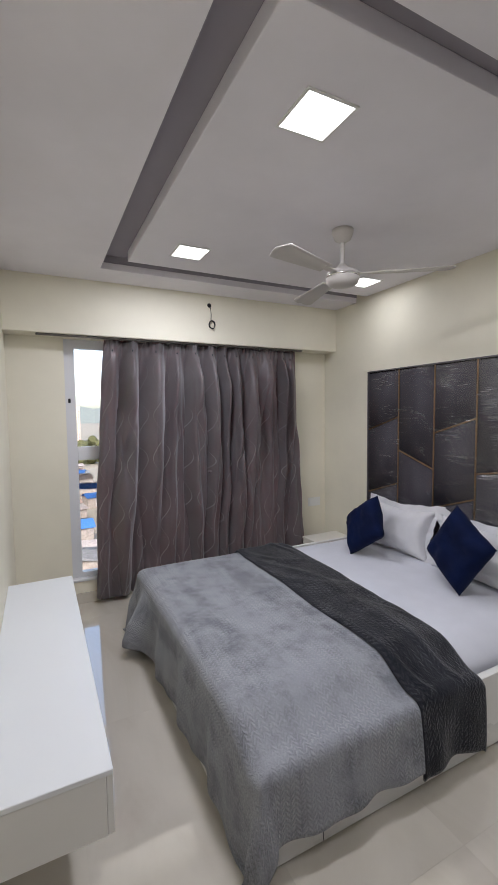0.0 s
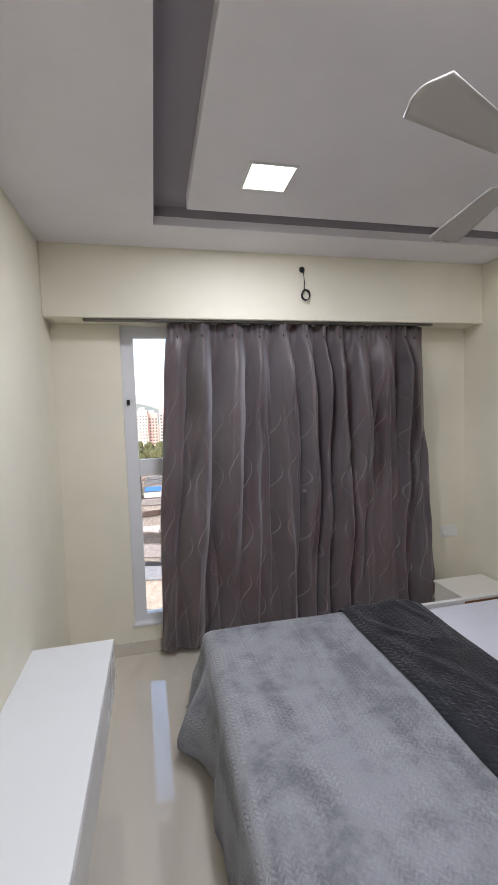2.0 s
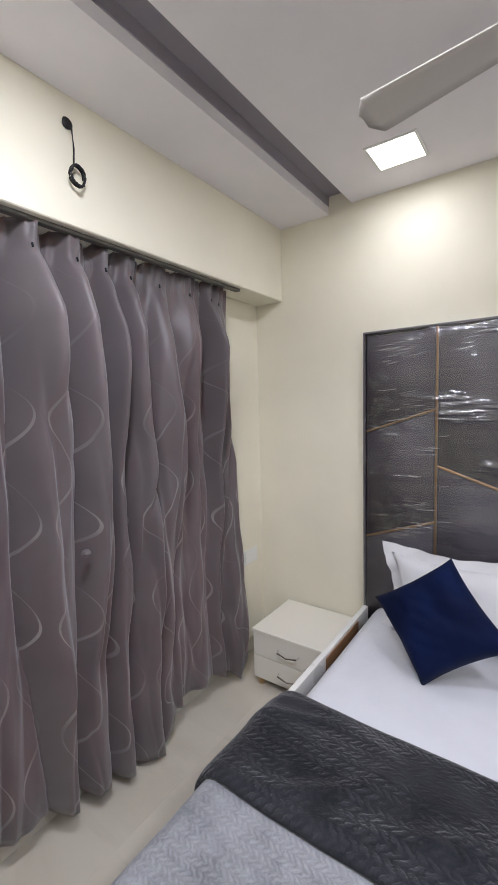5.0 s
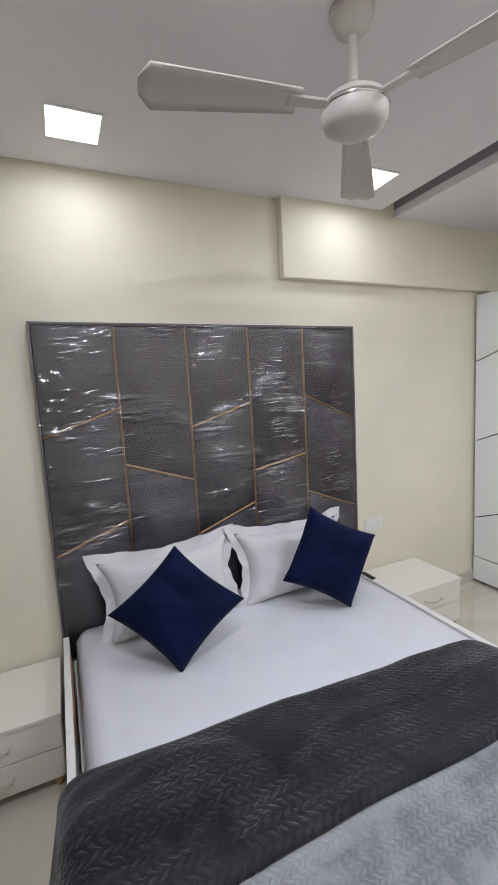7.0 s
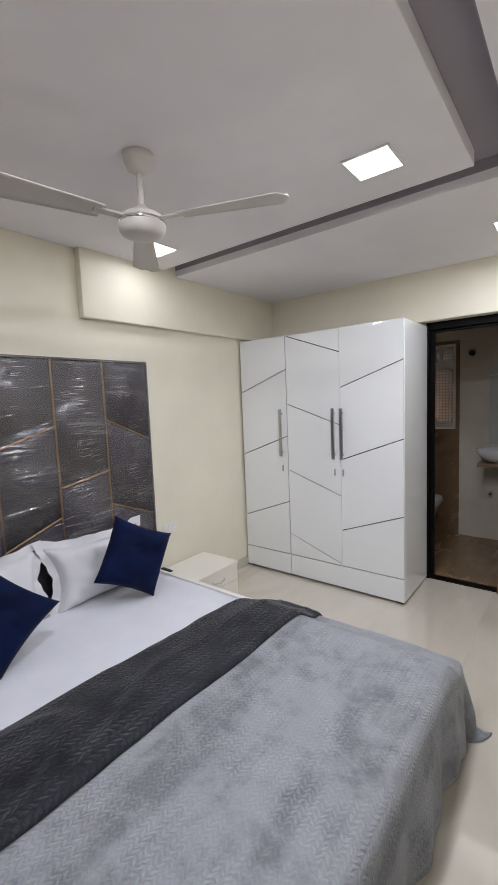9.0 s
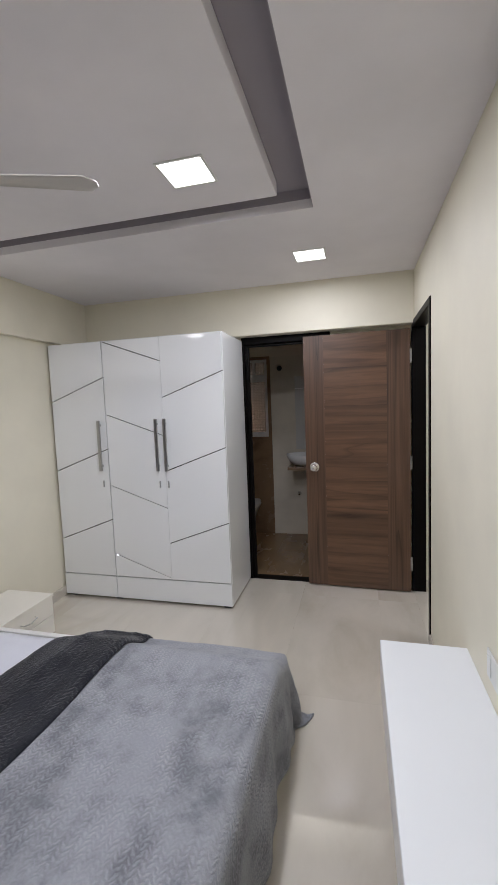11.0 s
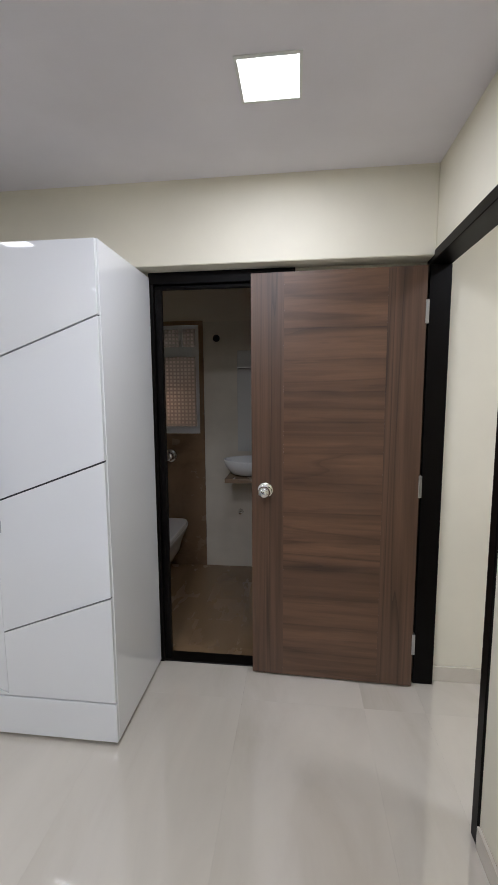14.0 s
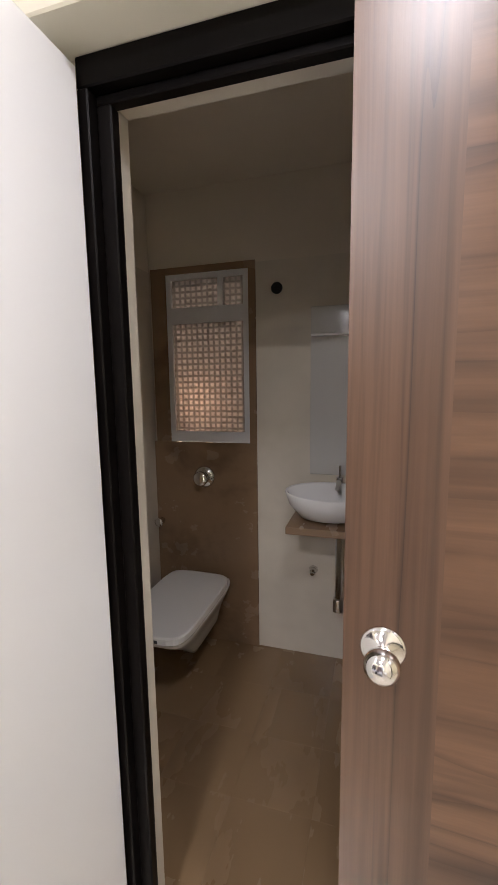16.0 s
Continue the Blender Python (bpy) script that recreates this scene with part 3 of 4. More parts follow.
def curtain_point(u, v):
    """u runs along the rail, v down from the rail; uneven bulges with sharp creases between."""
    z1 = 2.138
    z = z1 + (hem(u) - z1) * v
    spread = v ** 0.8
    x = (0.503 + 1.775 * u) * (1 - spread) + (0.373 + 1.99 * u) * spread
    s = u + v * (0.03 * math.sin(9 * u + 0.7) + 0.018 * math.sin(21 * u + 2.6 * v) + 0.05 * wob(u * 3, v * 1.5, 1.6, 4.0)) * min(1, 4 * u * (1 - u) * 6)
    s = min(max(s, 0.0), 0.9999)
    k = max(i for i in range(FOLDS) if fold_at[i] <= s)
    q = (s - fold_at[k]) / (fold_at[k + 1] - fold_at[k])
    q = q + fold_lean[k] * q * (1 - q)
    bulge = abs(math.sin(math.pi * q)) ** (0.75 + 2.2 * math.exp(-max(0.0, v - 0.045) / 0.08))
    ripple = math.sin(math.pi * q * 3 + k) * math.sin(math.pi * q)
    deep = 0.185 * fold_deep[k] * min(1.0, 7 * u + 0.3, 7 * (1 - u) + 0.3) * (1 + 0.6 * wob(k * 1.7, v * 2.0, 1.5, 6.0)) * min(1.0, 0.3 + max(0.0, v - 0.03) * 6)
    deep *= 1 - 0.55 * ease((v - 0.15) / 0.65)
    deep *= 1 - 0.6 * math.exp(-((u - 0.78) / 0.07) ** 2) * min(1, max(0.0, v - 0.25) * 3)
    head = max(0.0, 1 - v * 15)
    pinch = math.exp(-((v - 0.045) / 0.014) ** 2)
    crease = math.exp(-(min(q, 1 - q) / 0.12) ** 2)
    y = 3.455 - deep * (bulge - 0.35) - 0.012 * ripple * min(1, v * 3)
    y += 0.02 * pinch * bulge
    y += 0.018 * wob(u * 3, v * 2, 2.0, 3.1) * min(1, v * 3) + 0.016 * wob(u * 10 + v * 3, v * 5, 2.0, 9.1) * min(1, v * 3)
    wide = wob(u * 8 + 0.9 * v, v * 1.2, 1.0, 21.3)
    narrow = wob(u * 20 - 0.8 * v, v * 1.7, 1.0, 33.7)
    y += min(1, v * 3) * (0.06 * wide + 0.03 * narrow + 0.035 * max(0.0, 1 - abs(wide) * 6) + 0.018 * max(0.0, 1 - abs(narrow) * 5))
    y += 0.03 * v * v * math.sin(5.5 * u + 0.6)
    x += 0.014 * wob(u * 9, v * 3, 2.0, 8.0) * min(1, v * 4)
    y += 0.009 * head * math.sin(2 * math.pi * 46 * u + 2 * math.sin(17 * u))
    return (x, y, z + head * (0.006 * math.sin(2 * math.pi * q) - 0.012 * crease))


curtain = holder("curtain", (1.35, 3.42, 2.132), "grey-brown satin curtain with pale looping lines, drawn across the window", "curtain")
part("cloth", sheet(380, 70, curtain_point, lambda u, v: (2.9 * u, 2.1 * (1 - v)), 0.002), CURTAIN, curtain)
for k in range(FOLDS):
    x, y, z = curtain_point((fold_at[k] + fold_at[k + 1]) / 2, 0.045)
    part("hook", tube([(x, y - 0.004, z - 0.012), (x, y - 0.006, z), (x, y - 0.003, z + 0.012)], 0.004, 6), BLACK, curtain, "dark pleat hook")
part("knot", lathe([(0.004, -0.014), (0.014, -0.008), (0.017, 0.0), (0.012, 0.01), (0.003, 0.014)], (1.34, 3.375, 1.03), 12), CURTAIN, curtain, "small twisted knot in the cloth")

# ---- wire stub above the window ----
wire = holder("wire_outlet", (1.355, 3.37, 2.42), "black cable outlet with a coil of wire hanging out", "cable outlet")
part("grommet", lathe([(0.016, -0.004), (0.019, 0.002), (0.012, 0.006)], (1.36, 3.367, 2.458), 14, "y"), BLACK, wire)
part("lead", tube([(1.36, 3.367, 2.455), (1.364, 3.349, 2.435), (1.37, 3.352, 2.38), (1.368, 3.355, 2.325)], 0.003, 7), BLACK, wire)
part("coil", tube([(1.375 + 0.027 * math.cos(a) + 0.002 * math.sin(3 * a), 3.357 - 0.0018 * a, 2.295 + 0.033 * math.sin(a)) for a in [k * 0.4 for k in range(30)]], 0.0042, 7), BLACK, wire)

# ---- ceiling lamps ----


def led_panel(cx, cy, z, group="square ceiling lamps", power=1.0, beam=178):
    """Flush square lamp."""
    h = 0.105
    lamp = holder("ceiling_light", (cx, cy, z), "square white recessed ceiling lamp, switched on", "ceiling light", group)
    part("frame", boxes((cx - h, cx + h, cy - h, cy - h + 0.01, z - 0.006, z - 0.001), (cx - h, cx + h, cy + h - 0.01, cy + h, z - 0.006, z - 0.001),
                        (cx - h, cx - h + 0.01, cy - h + 0.01, cy + h - 0.01, z - 0.006, z - 0.001), (cx + h - 0.01, cx + h, cy - h + 0.01, cy + h - 0.01, z - 0.006, z - 0.001)), PLASTIC, lamp)
    part("diffuser", box(cx - h + 0.01, cx + h - 0.01, cy - h + 0.01, cy + h - 0.01, z - 0.0045, z - 0.0015), LED, lamp, "glowing white diffuser")
    data = bpy.data.lights.new("panel_light", "AREA")
    data.shape, data.size, data.energy, data.color, data.spread = "SQUARE", 2 * h - 0.02, PANEL_WATTS * power, LAMP_COLOR, radians(beam)
    glow_ob = new("panel_light", data)
    glow_ob.parent = lamp
    glow_ob.location = (0, 0, -0.0065)


for cx, cy in ((0.932, 2.597), (2.395, 2.615), (2.372, 1.21), (0.932, 1.221)):
    led_panel(cx, cy, ZP, power=(1.5 if cy > 2 else 1.38) if cx < 2 else 0.15)
led_panel(0.53, 0.10, ZS, power=0.64)
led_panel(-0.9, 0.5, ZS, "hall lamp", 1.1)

# ---- ceiling fan ----
FX, FY = 1.618, 1.92
fan = holder("ceiling_fan", (FX, FY, ZP), "beige three-blade ceiling fan on a short rod", "ceiling fan")
part("canopy", lathe([(0.062, 0.0), (0.06, -0.02), (0.045, -0.055), (0.02, -0.07)], (FX, FY, ZP), 24), FAN_PAINT, fan, smooth=True)
part("rod", tube([(FX, FY, ZP - 0.06), (FX, FY, 2.36)], 0.013, 12), FAN_PAINT, fan)
part("motor", lathe([(0.02, 2.385), (0.035, 2.365), (0.07, 2.35), (0.09, 2.335), (0.095, 2.315), (0.093, 2.29), (0.084, 2.272), (0.06, 2.262), (0.03, 2.258), (0.01, 2.257)], (FX, FY, 0), 32), FAN_PAINT, fan, smooth=True)
part("trim_ring", lathe([(0.0945, 2.322), (0.097, 2.318), (0.097, 2.312), (0.0945, 2.308)], (FX, FY, 0), 32), CHROME, fan, smooth=True)
for k in range(3):
    a0 = radians(80 + 120 * k)
    R = Matrix.Translation((FX, FY, 2.325)) @ Matrix.Rotation(a0, 4, "Z") @ Matrix.Rotation(radians(9), 4, "X")

    def blade(u, v, R=R):
        r = 0.17 + 0.43 * u
        w = (0.042 + 0.03 * u) * (1 if u < 0.93 else math.sqrt(max(0.05, 1 - ((u - 0.93) / 0.075) ** 2)))
        return R @ Vector((r, (v - 0.5) * 2 * w, -0.01 * u + 0.006 * math.sin(math.pi * v)))
    bl = part("blade", sheet(14, 5, blade, None, 0.004), FAN_PAINT, fan)
    arm = box(0.075, 0.2, -0.018, 0.018, -0.004, 0.004, 0.003, 1)
    bmesh.ops.transform(arm, matrix=R, verts=arm.verts[:])
    part("bracket", arm, FAN_PAINT, fan)

# ---- bed ----
bed = holder("bed", (1.65, 1.98, 0), "white laminate storage bed with low side rails", "bed")
part("base", boxes((0.62, 2.66, 1.125, 2.82, 0.0, 0.30)), WHITE_BASE, bed)
part("side_rail", box(0.62, 2.66, 1.085, 1.12, 0.005, 0.345, 0.004), WHITE_BASE, bed)
part("side_rail", box(0.605, 2.66, 2.832, 2.858, 0.005, 0.43, 0.004), WHITE_BASE, bed)
part("rail_lining", box(2.12, 2.5, 2.8265, 2.8318, 0.302, 0.415), RAW_PLY, bed, "bare brown plywood inner face")
part("foot_board", box(0.587, 0.604, 1.135, 2.86, 0.005, 0.30, 0.004), WHITE_BASE, bed)
part("drawer_gap", box(0.86, 0.863, 1.0835, 1.085, 0.01, 0.38), GROOVE, bed, "thin dark drawer joint")


def mattress_top(u, v):
    x, y = 0.64 + 2.015 * u, 1.145 + 1.66 * v
    e = min(y - 1.145, 2.805 - y)
    z = 0.446 - 0.05 * max(0, 1 - e / 0.06) ** 2 - 0.078 * ease((1.35 - y) / 0.225) + 0.004 * wob(x, y, 3.0, 1.0) + 0.002 * wob(x, y, 11.0, 4.0)
    return (x, y, z)


mat = holder("mattress", (1.65, 1.98, 0.3), "mattress in a smooth white fitted sheet", "mattress")
part("core", box(0.645, 2.65, 1.168, 2.805, 0.301, 0.345, 0.015), SHEET, mat)
part("fitted_sheet", sheet(50, 60, mattress_top, None, 0.006), SHEET, mat)


def drape(x, y, top, w, s, n, r, seed, flute):
    """Lays a flat cloth over the bed: w, s, n are where it begins to fall, r the rounding."""
    dw = max(0.0, w - x) if w is not None else 0.0
    ds, dn = max(0.0, s - y), max(0.0, y - n)
    dy = ds if ds > 0 else -dn
    d = math.hypot(dw, dy)
    px, py = (max(x, w) if w is not None else x), min(max(y, s), n)
    z = top - 0.088 * ease((1.33 - py) / 0.225) - 0.006 * ease((0.95 - px) / 0.3) * ease((1.45 - py) / 0.3) + 0.007 * wob(x, y, 2.6, seed) + 0.003 * wob(x, y, 9.0, seed + 5)
    if d > 0:
        ox, oy = -dw / d, -dy / d
        square = 1 / max(abs(ox), abs(oy))
        if ds > 0:
            r += (0.05 - r) * ds / d
        if d < r * math.pi / 2:
            out, down = r * math.sin(d / r) * square, r * (1 - math.cos(d / r))
        else:
            ext = d - r * math.pi / 2
            along = x if abs(dy) > dw else y
            corner = min(1.0, 2.2 * min(dw, abs(dy)) / max(d, 1e-6))
            wave = math.sin(along * 15 + seed * 3) + 0.6 * math.sin(along * 31 + seed)
            out = r * square + flute * (wave + 1.5) * min(1, ext / 0.2) + 0.03 * ext + (0.14 if dn > 0 else 0.1) * corner * ext
            if dw > 0 and dy == 0:
                out += 0.11 * math.exp(-((y - 2.6) / 0.11) ** 2) * min(1, ext / 0.3)
            down = r + ext * 0.985
        floor_z = 0.012
        z -= down
        if z < floor_z:
            out += (floor_z - z) * 0.4
            z = floor_z + 0.004 * math.sin(40 * x + 31 * y)
        px, py = px + ox * out, py + oy * out
    return (px, py, z)


WE, SE, NE = 0.652, 1.105, 2.800
bx0, bx1, by0, by1 = WE - 0.445, 1.52, SE - 0.29, NE + 0.395


def blanket_point(u, v):
    x, y = bx0 + (bx1 - bx0) * u, by0 + (by1 - by0) * v
    return drape(x, y, 0.472, WE, SE, NE, 0.07, 2.3, 0.012)


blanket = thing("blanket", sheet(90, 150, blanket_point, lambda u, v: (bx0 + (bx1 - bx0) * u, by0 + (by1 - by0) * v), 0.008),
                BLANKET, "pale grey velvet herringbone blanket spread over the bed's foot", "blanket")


def throw_point(u, v):
    x, y = 1.335 + 0.485 * u - (0.03 + 0.11 * u) * (1 - v) ** 2 + 0.012 * wob(v * 3, 0.0, 2.0, 7), SE - 0.335 + (NE - SE + 0.689) * v
    p = drape(x, y, 0.492 - 0.03 * max(0.0, u - 0.55) / 0.45, None, SE, NE, 0.09, 2.3, 0.012)
    edge = 0.012 * (1 - min(1, min(u, 1 - u) * 14)) ** 2
    fold = 1 - min(1.0, abs(wob(x * 2.2 + 0.9 * y, y * 0.7 - 0.4 * x, 2.4, 5.0)) * 5)
    on_top = ease((p[1] - 1.06) / 0.05) * ease((2.9 - p[1]) / 0.08)
    return (p[0], p[1], p[2] + 0.006 * wob(x, y, 6, 2.0) + 0.011 * fold * on_top * min(1, min(u, 1 - u) * 8) - edge)


thing("throw_blanket", sheet(40, 160, throw_point, lambda u, v: (0.485 * u, 2.4 * v), 0.012), THROW,
      "charcoal herringbone plush throw laid across the bed", "throw blanket")


def cushion(w, h, thick, pinch, flange, seed, n=26):
    """A stuffed square in the plane z = 0; flange adds a flat rim."""
    bm = bmesh.new()
    grids = []
    for side in (1, -1):
        g = []
        for i in range(n + 1):
            row = []
            for j in range(n + 1):
                a, b = 2 * i / n - 1, 2 * j / n - 1
                x = a * w / 2 * (1 - pinch * (1 - b * b) * abs(a) ** 3)
                y = b * h / 2 * (1 - pinch * (1 - a * a) * abs(b) ** 3)
                k = max(0.0, (1 - a ** 4) * (1 - b ** 4))
                t = thick / 2 * k ** 0.55
                t += (0.012 * wob(a, b, 2.2, seed + side) + 0.007 * wob(a + 0.4 * b, b * 0.5, 7.0, seed)) * min(1, k * 2)
                row.append((x, y, side * t))
            g.append(row)
        grids.append(g)
    edge = {}
    allv = []
    for g, side in zip(grids, (1, -1)):
        vs = []
        for i in range(n + 1):
            r = []
            for j in range(n + 1):
                if i in (0, n) or j in (0, n):
                    if (i, j) not in edge:
                        edge[(i, j)] = bm.verts.new((g[i][j][0], g[i][j][1], 0))
                    r.append(edge[(i, j)])
                else:
                    r.append(bm.verts.new(g[i][j]))
            vs.append(r)
        for i in range(n):
            for j in range(n):
                q = (vs[i][j], vs[i + 1][j], vs[i + 1][j + 1], vs[i][j + 1])
                bm.faces.new(q if side == 1 else q[::-1])
    if flange:
        ring = [(i, 0) for i in range(n)] + [(n, j) for j in range(n)] + [(i, n) for i in range(n, 0, -1)] + [(0, j) for j in range(n, 0, -1)]
        outer, inner = [], []
        for q, (i, j) in enumerate(ring):
            v = edge[(i, j)].co
            inner.append(bm.verts.new((v.x * 0.985, v.y * 0.985, 0.0)))
            a, b = 2 * i / n - 1, 2 * j / n - 1
            wide = flange * (1 + 0.07 * math.sin(q * 0.5 + 3 * seed) + 0.06 * math.sin(q * 1.3 + seed))
            outer.append(bm.verts.new((v.x + wide * (a if abs(a) == 1 else 0), v.y + wide * (b if abs(b) == 1 else 0), 0.014 * math.sin(q * 0.55 + seed) + 0.006 * math.sin(q * 1.3 + 2 * seed))))
        for q in range(len(ring)):
            bm.faces.new((inner[q], outer[q], outer[(q + 1) % len(ring)], inner[(q + 1) % len(ring)]))
    for f in bm.faces:
        f.smooth = True
    return bm


def stand(center, right, up):
    """A pose whose x runs along right and y along up."""
    r, u = Vector(right).normalized(), Vector(up)
    nrm = r.cross(u).normalized()
    u = nrm.cross(r)
    m = Matrix((r, u, nrm)).transposed().to_4x4()
    m.translation = center
    return m


def soft(name, bm, m, material, label, category, group):
    bmesh.ops.transform(bm, matrix=m, verts=bm.verts[:])
    return thing(name, bm, material, label, category, group)


soft("pillow", cushion(0.67, 0.39, 0.19, 0.2, 0.045, 1.0), stand((2.535, 2.352, 0.608), (0.0, -1, 0.03), (0.12, 0, 0.4)), PILLOW_C,
     "white cotton pillow with a flat flange leaning on the headboard", "pillow", "white pillows")
soft("pillow", cushion(0.67, 0.39, 0.19, 0.2, 0.045, 2.0), stand((2.535, 1.668, 0.60), (0.03, -1, -0.03), (0.12, 0, 0.4)), PILLOW_C,
     "white cotton pillow with a flat flange leaning on the headboard", "pillow", "white pillows")
soft("cushion", cushion(0.40, 0.40, 0.15, 0.09, 0, 3.0), stand((2.225, 2.40, 0.665), (-0.25, -0.965, -0.01), (0.42, -0.10, 0.88)) @ Matrix.Diagonal((1, 0.89, 1, 1)) @ pose(0, 0, 0, 0, 0, 45), NAVY,
     "navy blue velvet cushion standing on its corner against a pillow", "cushion", "navy cushions")
soft("cushion", cushion(0.385, 0.385, 0.15, 0.09, 0, 4.0), stand((2.255, 1.61, 0.697), (-0.116, -0.955, 0.274), (0.254, 0.238, 0.937)) @ pose(0, 0, 0, 0, 0, 45), NAVY,
     "navy blue velvet cushion standing tilted on its corner", "cushion", "navy cushions")

# flat black bar for an unidentified dark strip at the pillow's lower corner
thing("strap", box(2.36, 2.46, 1.235, 1.262, 0.449, 0.458, 0.003, 1), BLACK, "short dark flat bar on the sheet beside a pillow", "strap")

# ---- headboard ----
hb = holder("headboard", (2.67, 1.985, 0.3), "charcoal upholstered headboard with gold strips, still in stretch wrap", "headboard")
HX = 2.672
part("backing", box(2.685, 2.714, 1.115, 2.853, 0.30, 1.885, 0.004), BLACK_FRAME, hb)
cols = (2.852, 2.502, 2.152, 1.808, 1.464, 1.115)
# slanted joints in each upright panel: height at its north edge, height at its south edge
joints = (((0.815, 0.935), (1.378, 1.49)), ((1.215, 1.095),), ((0.80, 0.92), (1.372, 1.48)), ((1.10, 1.16),), ((0.93, 0.79), (1.50, 1.345)))
for i in range(5):
    ya, yb = cols[i] - 0.006, cols[i + 1] + 0.006
    cuts = [(0.31, 0.31), *joints[i], (1.88, 1.88)]
    for (a0, b0), (a1, b1) in zip(cuts, cuts[1:]):
        bm = bmesh.new()
        g = 0.006
        q = [(ya, a0 + g), (yb, b0 + g), (yb, b1 - g), (ya, a1 - g)]
        back = [bm.verts.new((2.685, y, z)) for y, z in q]
        front = [bm.verts.new((HX, y, z)) for y, z in q]
        bm.faces.new(front)
        bm.faces.new(back[::-1])
        for k in range(4):
            bm.faces.new((back[k], back[(k + 1) % 4], front[(k + 1) % 4], front[k]))
        bmesh.ops.recalc_face_normals(bm, faces=bm.faces[:])
        es = [e for e in bm.edges if all(v.co.x < HX + 0.001 for v in e.verts)]
        bmesh.ops.bevel(bm, geom=es, offset=0.008, segments=3, affect="EDGES")
        part("panel", bm, UPHOL, hb, smooth=True)
    for (a1, b1) in joints[i]:
        part("gold_strip", tube([(HX + 0.006, ya, a1), (HX + 0.006, yb, b1)], 0.0065, 6), GOLD, hb)
for i in range(1, 5):
    part("gold_strip", tube([(HX + 0.006, cols[i], 0.31), (HX + 0.006, cols[i], 1.88)], 0.0065, 6), GOLD, hb)


def film_point(u, v):
    y, z = 2.859 - 1.75 * u, 0.43 + 1.455 * v
    return (HX - 0.006 + 0.003 * wob(y, z * 9, 1.6, 2.0), y, z)


fm = part("plastic_wrap", sheet(40, 60, film_point), FILM, hb, "clear crinkled stretch wrap")
fm.visible_shadow = False
crease_rnd = random.Random(8)
for cy, cz, n in ((2.68, 1.76, 15), (2.62, 1.5, 13), (2.58, 1.24, 11), (2.55, 0.98, 11), (2.02, 1.78, 10), (1.96, 1.55, 9), (1.68, 1.76, 15), (1.66, 1.56, 13),
                  (1.64, 1.34, 14), (1.62, 1.1, 12), (1.86, 1.0, 8), (1.3, 1.72, 10), (1.28, 1.45, 12), (1.27, 1.15, 12), (2.3, 1.8, 7), (1.3, 0.95, 8)):
    for k in range(n):
        y, z = crease_rnd.gauss(cy, 0.055), crease_rnd.gauss(cz, 0.065)
        half, rad = crease_rnd.uniform(0.015, 0.065), crease_rnd.uniform(0.0012, 0.0036)
        y, z = min(max(y, 1.19), 2.77), min(max(z, 0.5), 1.87)
        tilt = crease_rnd.uniform(-0.18, 0.04)
        bow = crease_rnd.uniform(-0.005, 0.005)
        crease = part("crease", tube([(HX - 0.009, y + half * s, z + tilt * half * s + bow * (1 - s * s)) for s in (-1, -0.4, 0.2, 1)], [rad * 0.2, rad, rad * 0.8, rad * 0.2], 6), FOLD, hb, smooth=True)
        crease.visible_shadow = False
part("edge_band", boxes((2.667, 2.714, 1.107, 1.1145, 0.30, 1.8854), (2.667, 2.714, 2.8535, 2.861, 0.30, 1.8854), (2.667, 2.714, 1.107, 2.861, 1.8855, 1.893)), WRAP_EDGE, hb, "grey edge under taut wrap")

# ---- bedside cabinets ----


def bedside(x0, y0, y1, label):
    x1 = 2.70
    c = holder("bedside_cabinet", ((x0 + x1) / 2, (y0 + y1) / 2, 0), label, "bedside table", "bedside cabinets")
    part("top", box(x0 - 0.006, x1, y0 - 0.004, y1 + 0.004, 0.302, 0.32, 0.003), CREAM_LAM, c)
    part("body", box(x0 + 0.018, x1, y0, y1, 0.042, 0.3015), CREAM_LAM, c)
    for z0, z1 in ((0.045, 0.171), (0.175, 0.3005)):
        d = part("drawer_front", box(x0, x0 + 0.0175, y0 + 0.002, y1 - 0.002, z0, z1, 0.003), CREAM_LAM, c)
        ym, zm = (y0 + y1) / 2 + 0.01, (z0 + z1) / 2 + 0.004
        part("handle", tube([(x0, ym - 0.062, zm), (x0 - 0.022, ym - 0.056, zm - 0.003), (x0 - 0.026, ym, zm - 0.014), (x0 - 0.022, ym + 0.056, zm - 0.003), (x0, ym + 0.062, zm)], 0.0045, 8), CHROME, d, "chrome bow handle")
    for lx in (x0 + 0.03, x1 - 0.05):
        for ly in (y0 + 0.03, y1 - 0.03):
            part("leg", lathe([(0.016, 0.0), (0.022, 0.042)], (lx, ly, 0), 12), LEG_WOOD, c, "short pale wooden leg")


bedside(2.30, 2.885, 3.35, "cream two-drawer bedside cabinet with bow handles, beside the curtain")
bedside(2.325, 0.60, 1.05, "cream two-drawer bedside cabinet near the wardrobe")

# ---- switches ----
for nm, s in (("switch_plate", (2.708, 2.7145, 0.87, 1.02, 0.58, 0.66)),):
    sw = thing(nm, box(*s, 0.002, 1), PLASTIC, "white wall switch plate beside the bed", "switch")
    for k in range(3):
        part("rocker", box(2.704, 2.7078, 0.885 + 0.044 * k, 0.917 + 0.044 * k, 0.595, 0.645, 0.001, 1), PLASTIC, sw)
sw = thing("switch_plate", box(2.50, 2.65, 3.549, 3.5545, 0.555, 0.645, 0.002, 1), PLASTIC, "white wall socket plate under the window corner", "switch")
part("rocker", box(2.515, 2.55, 3.545, 3.5488, 0.572, 0.63, 0.001, 1), PLASTIC, sw)
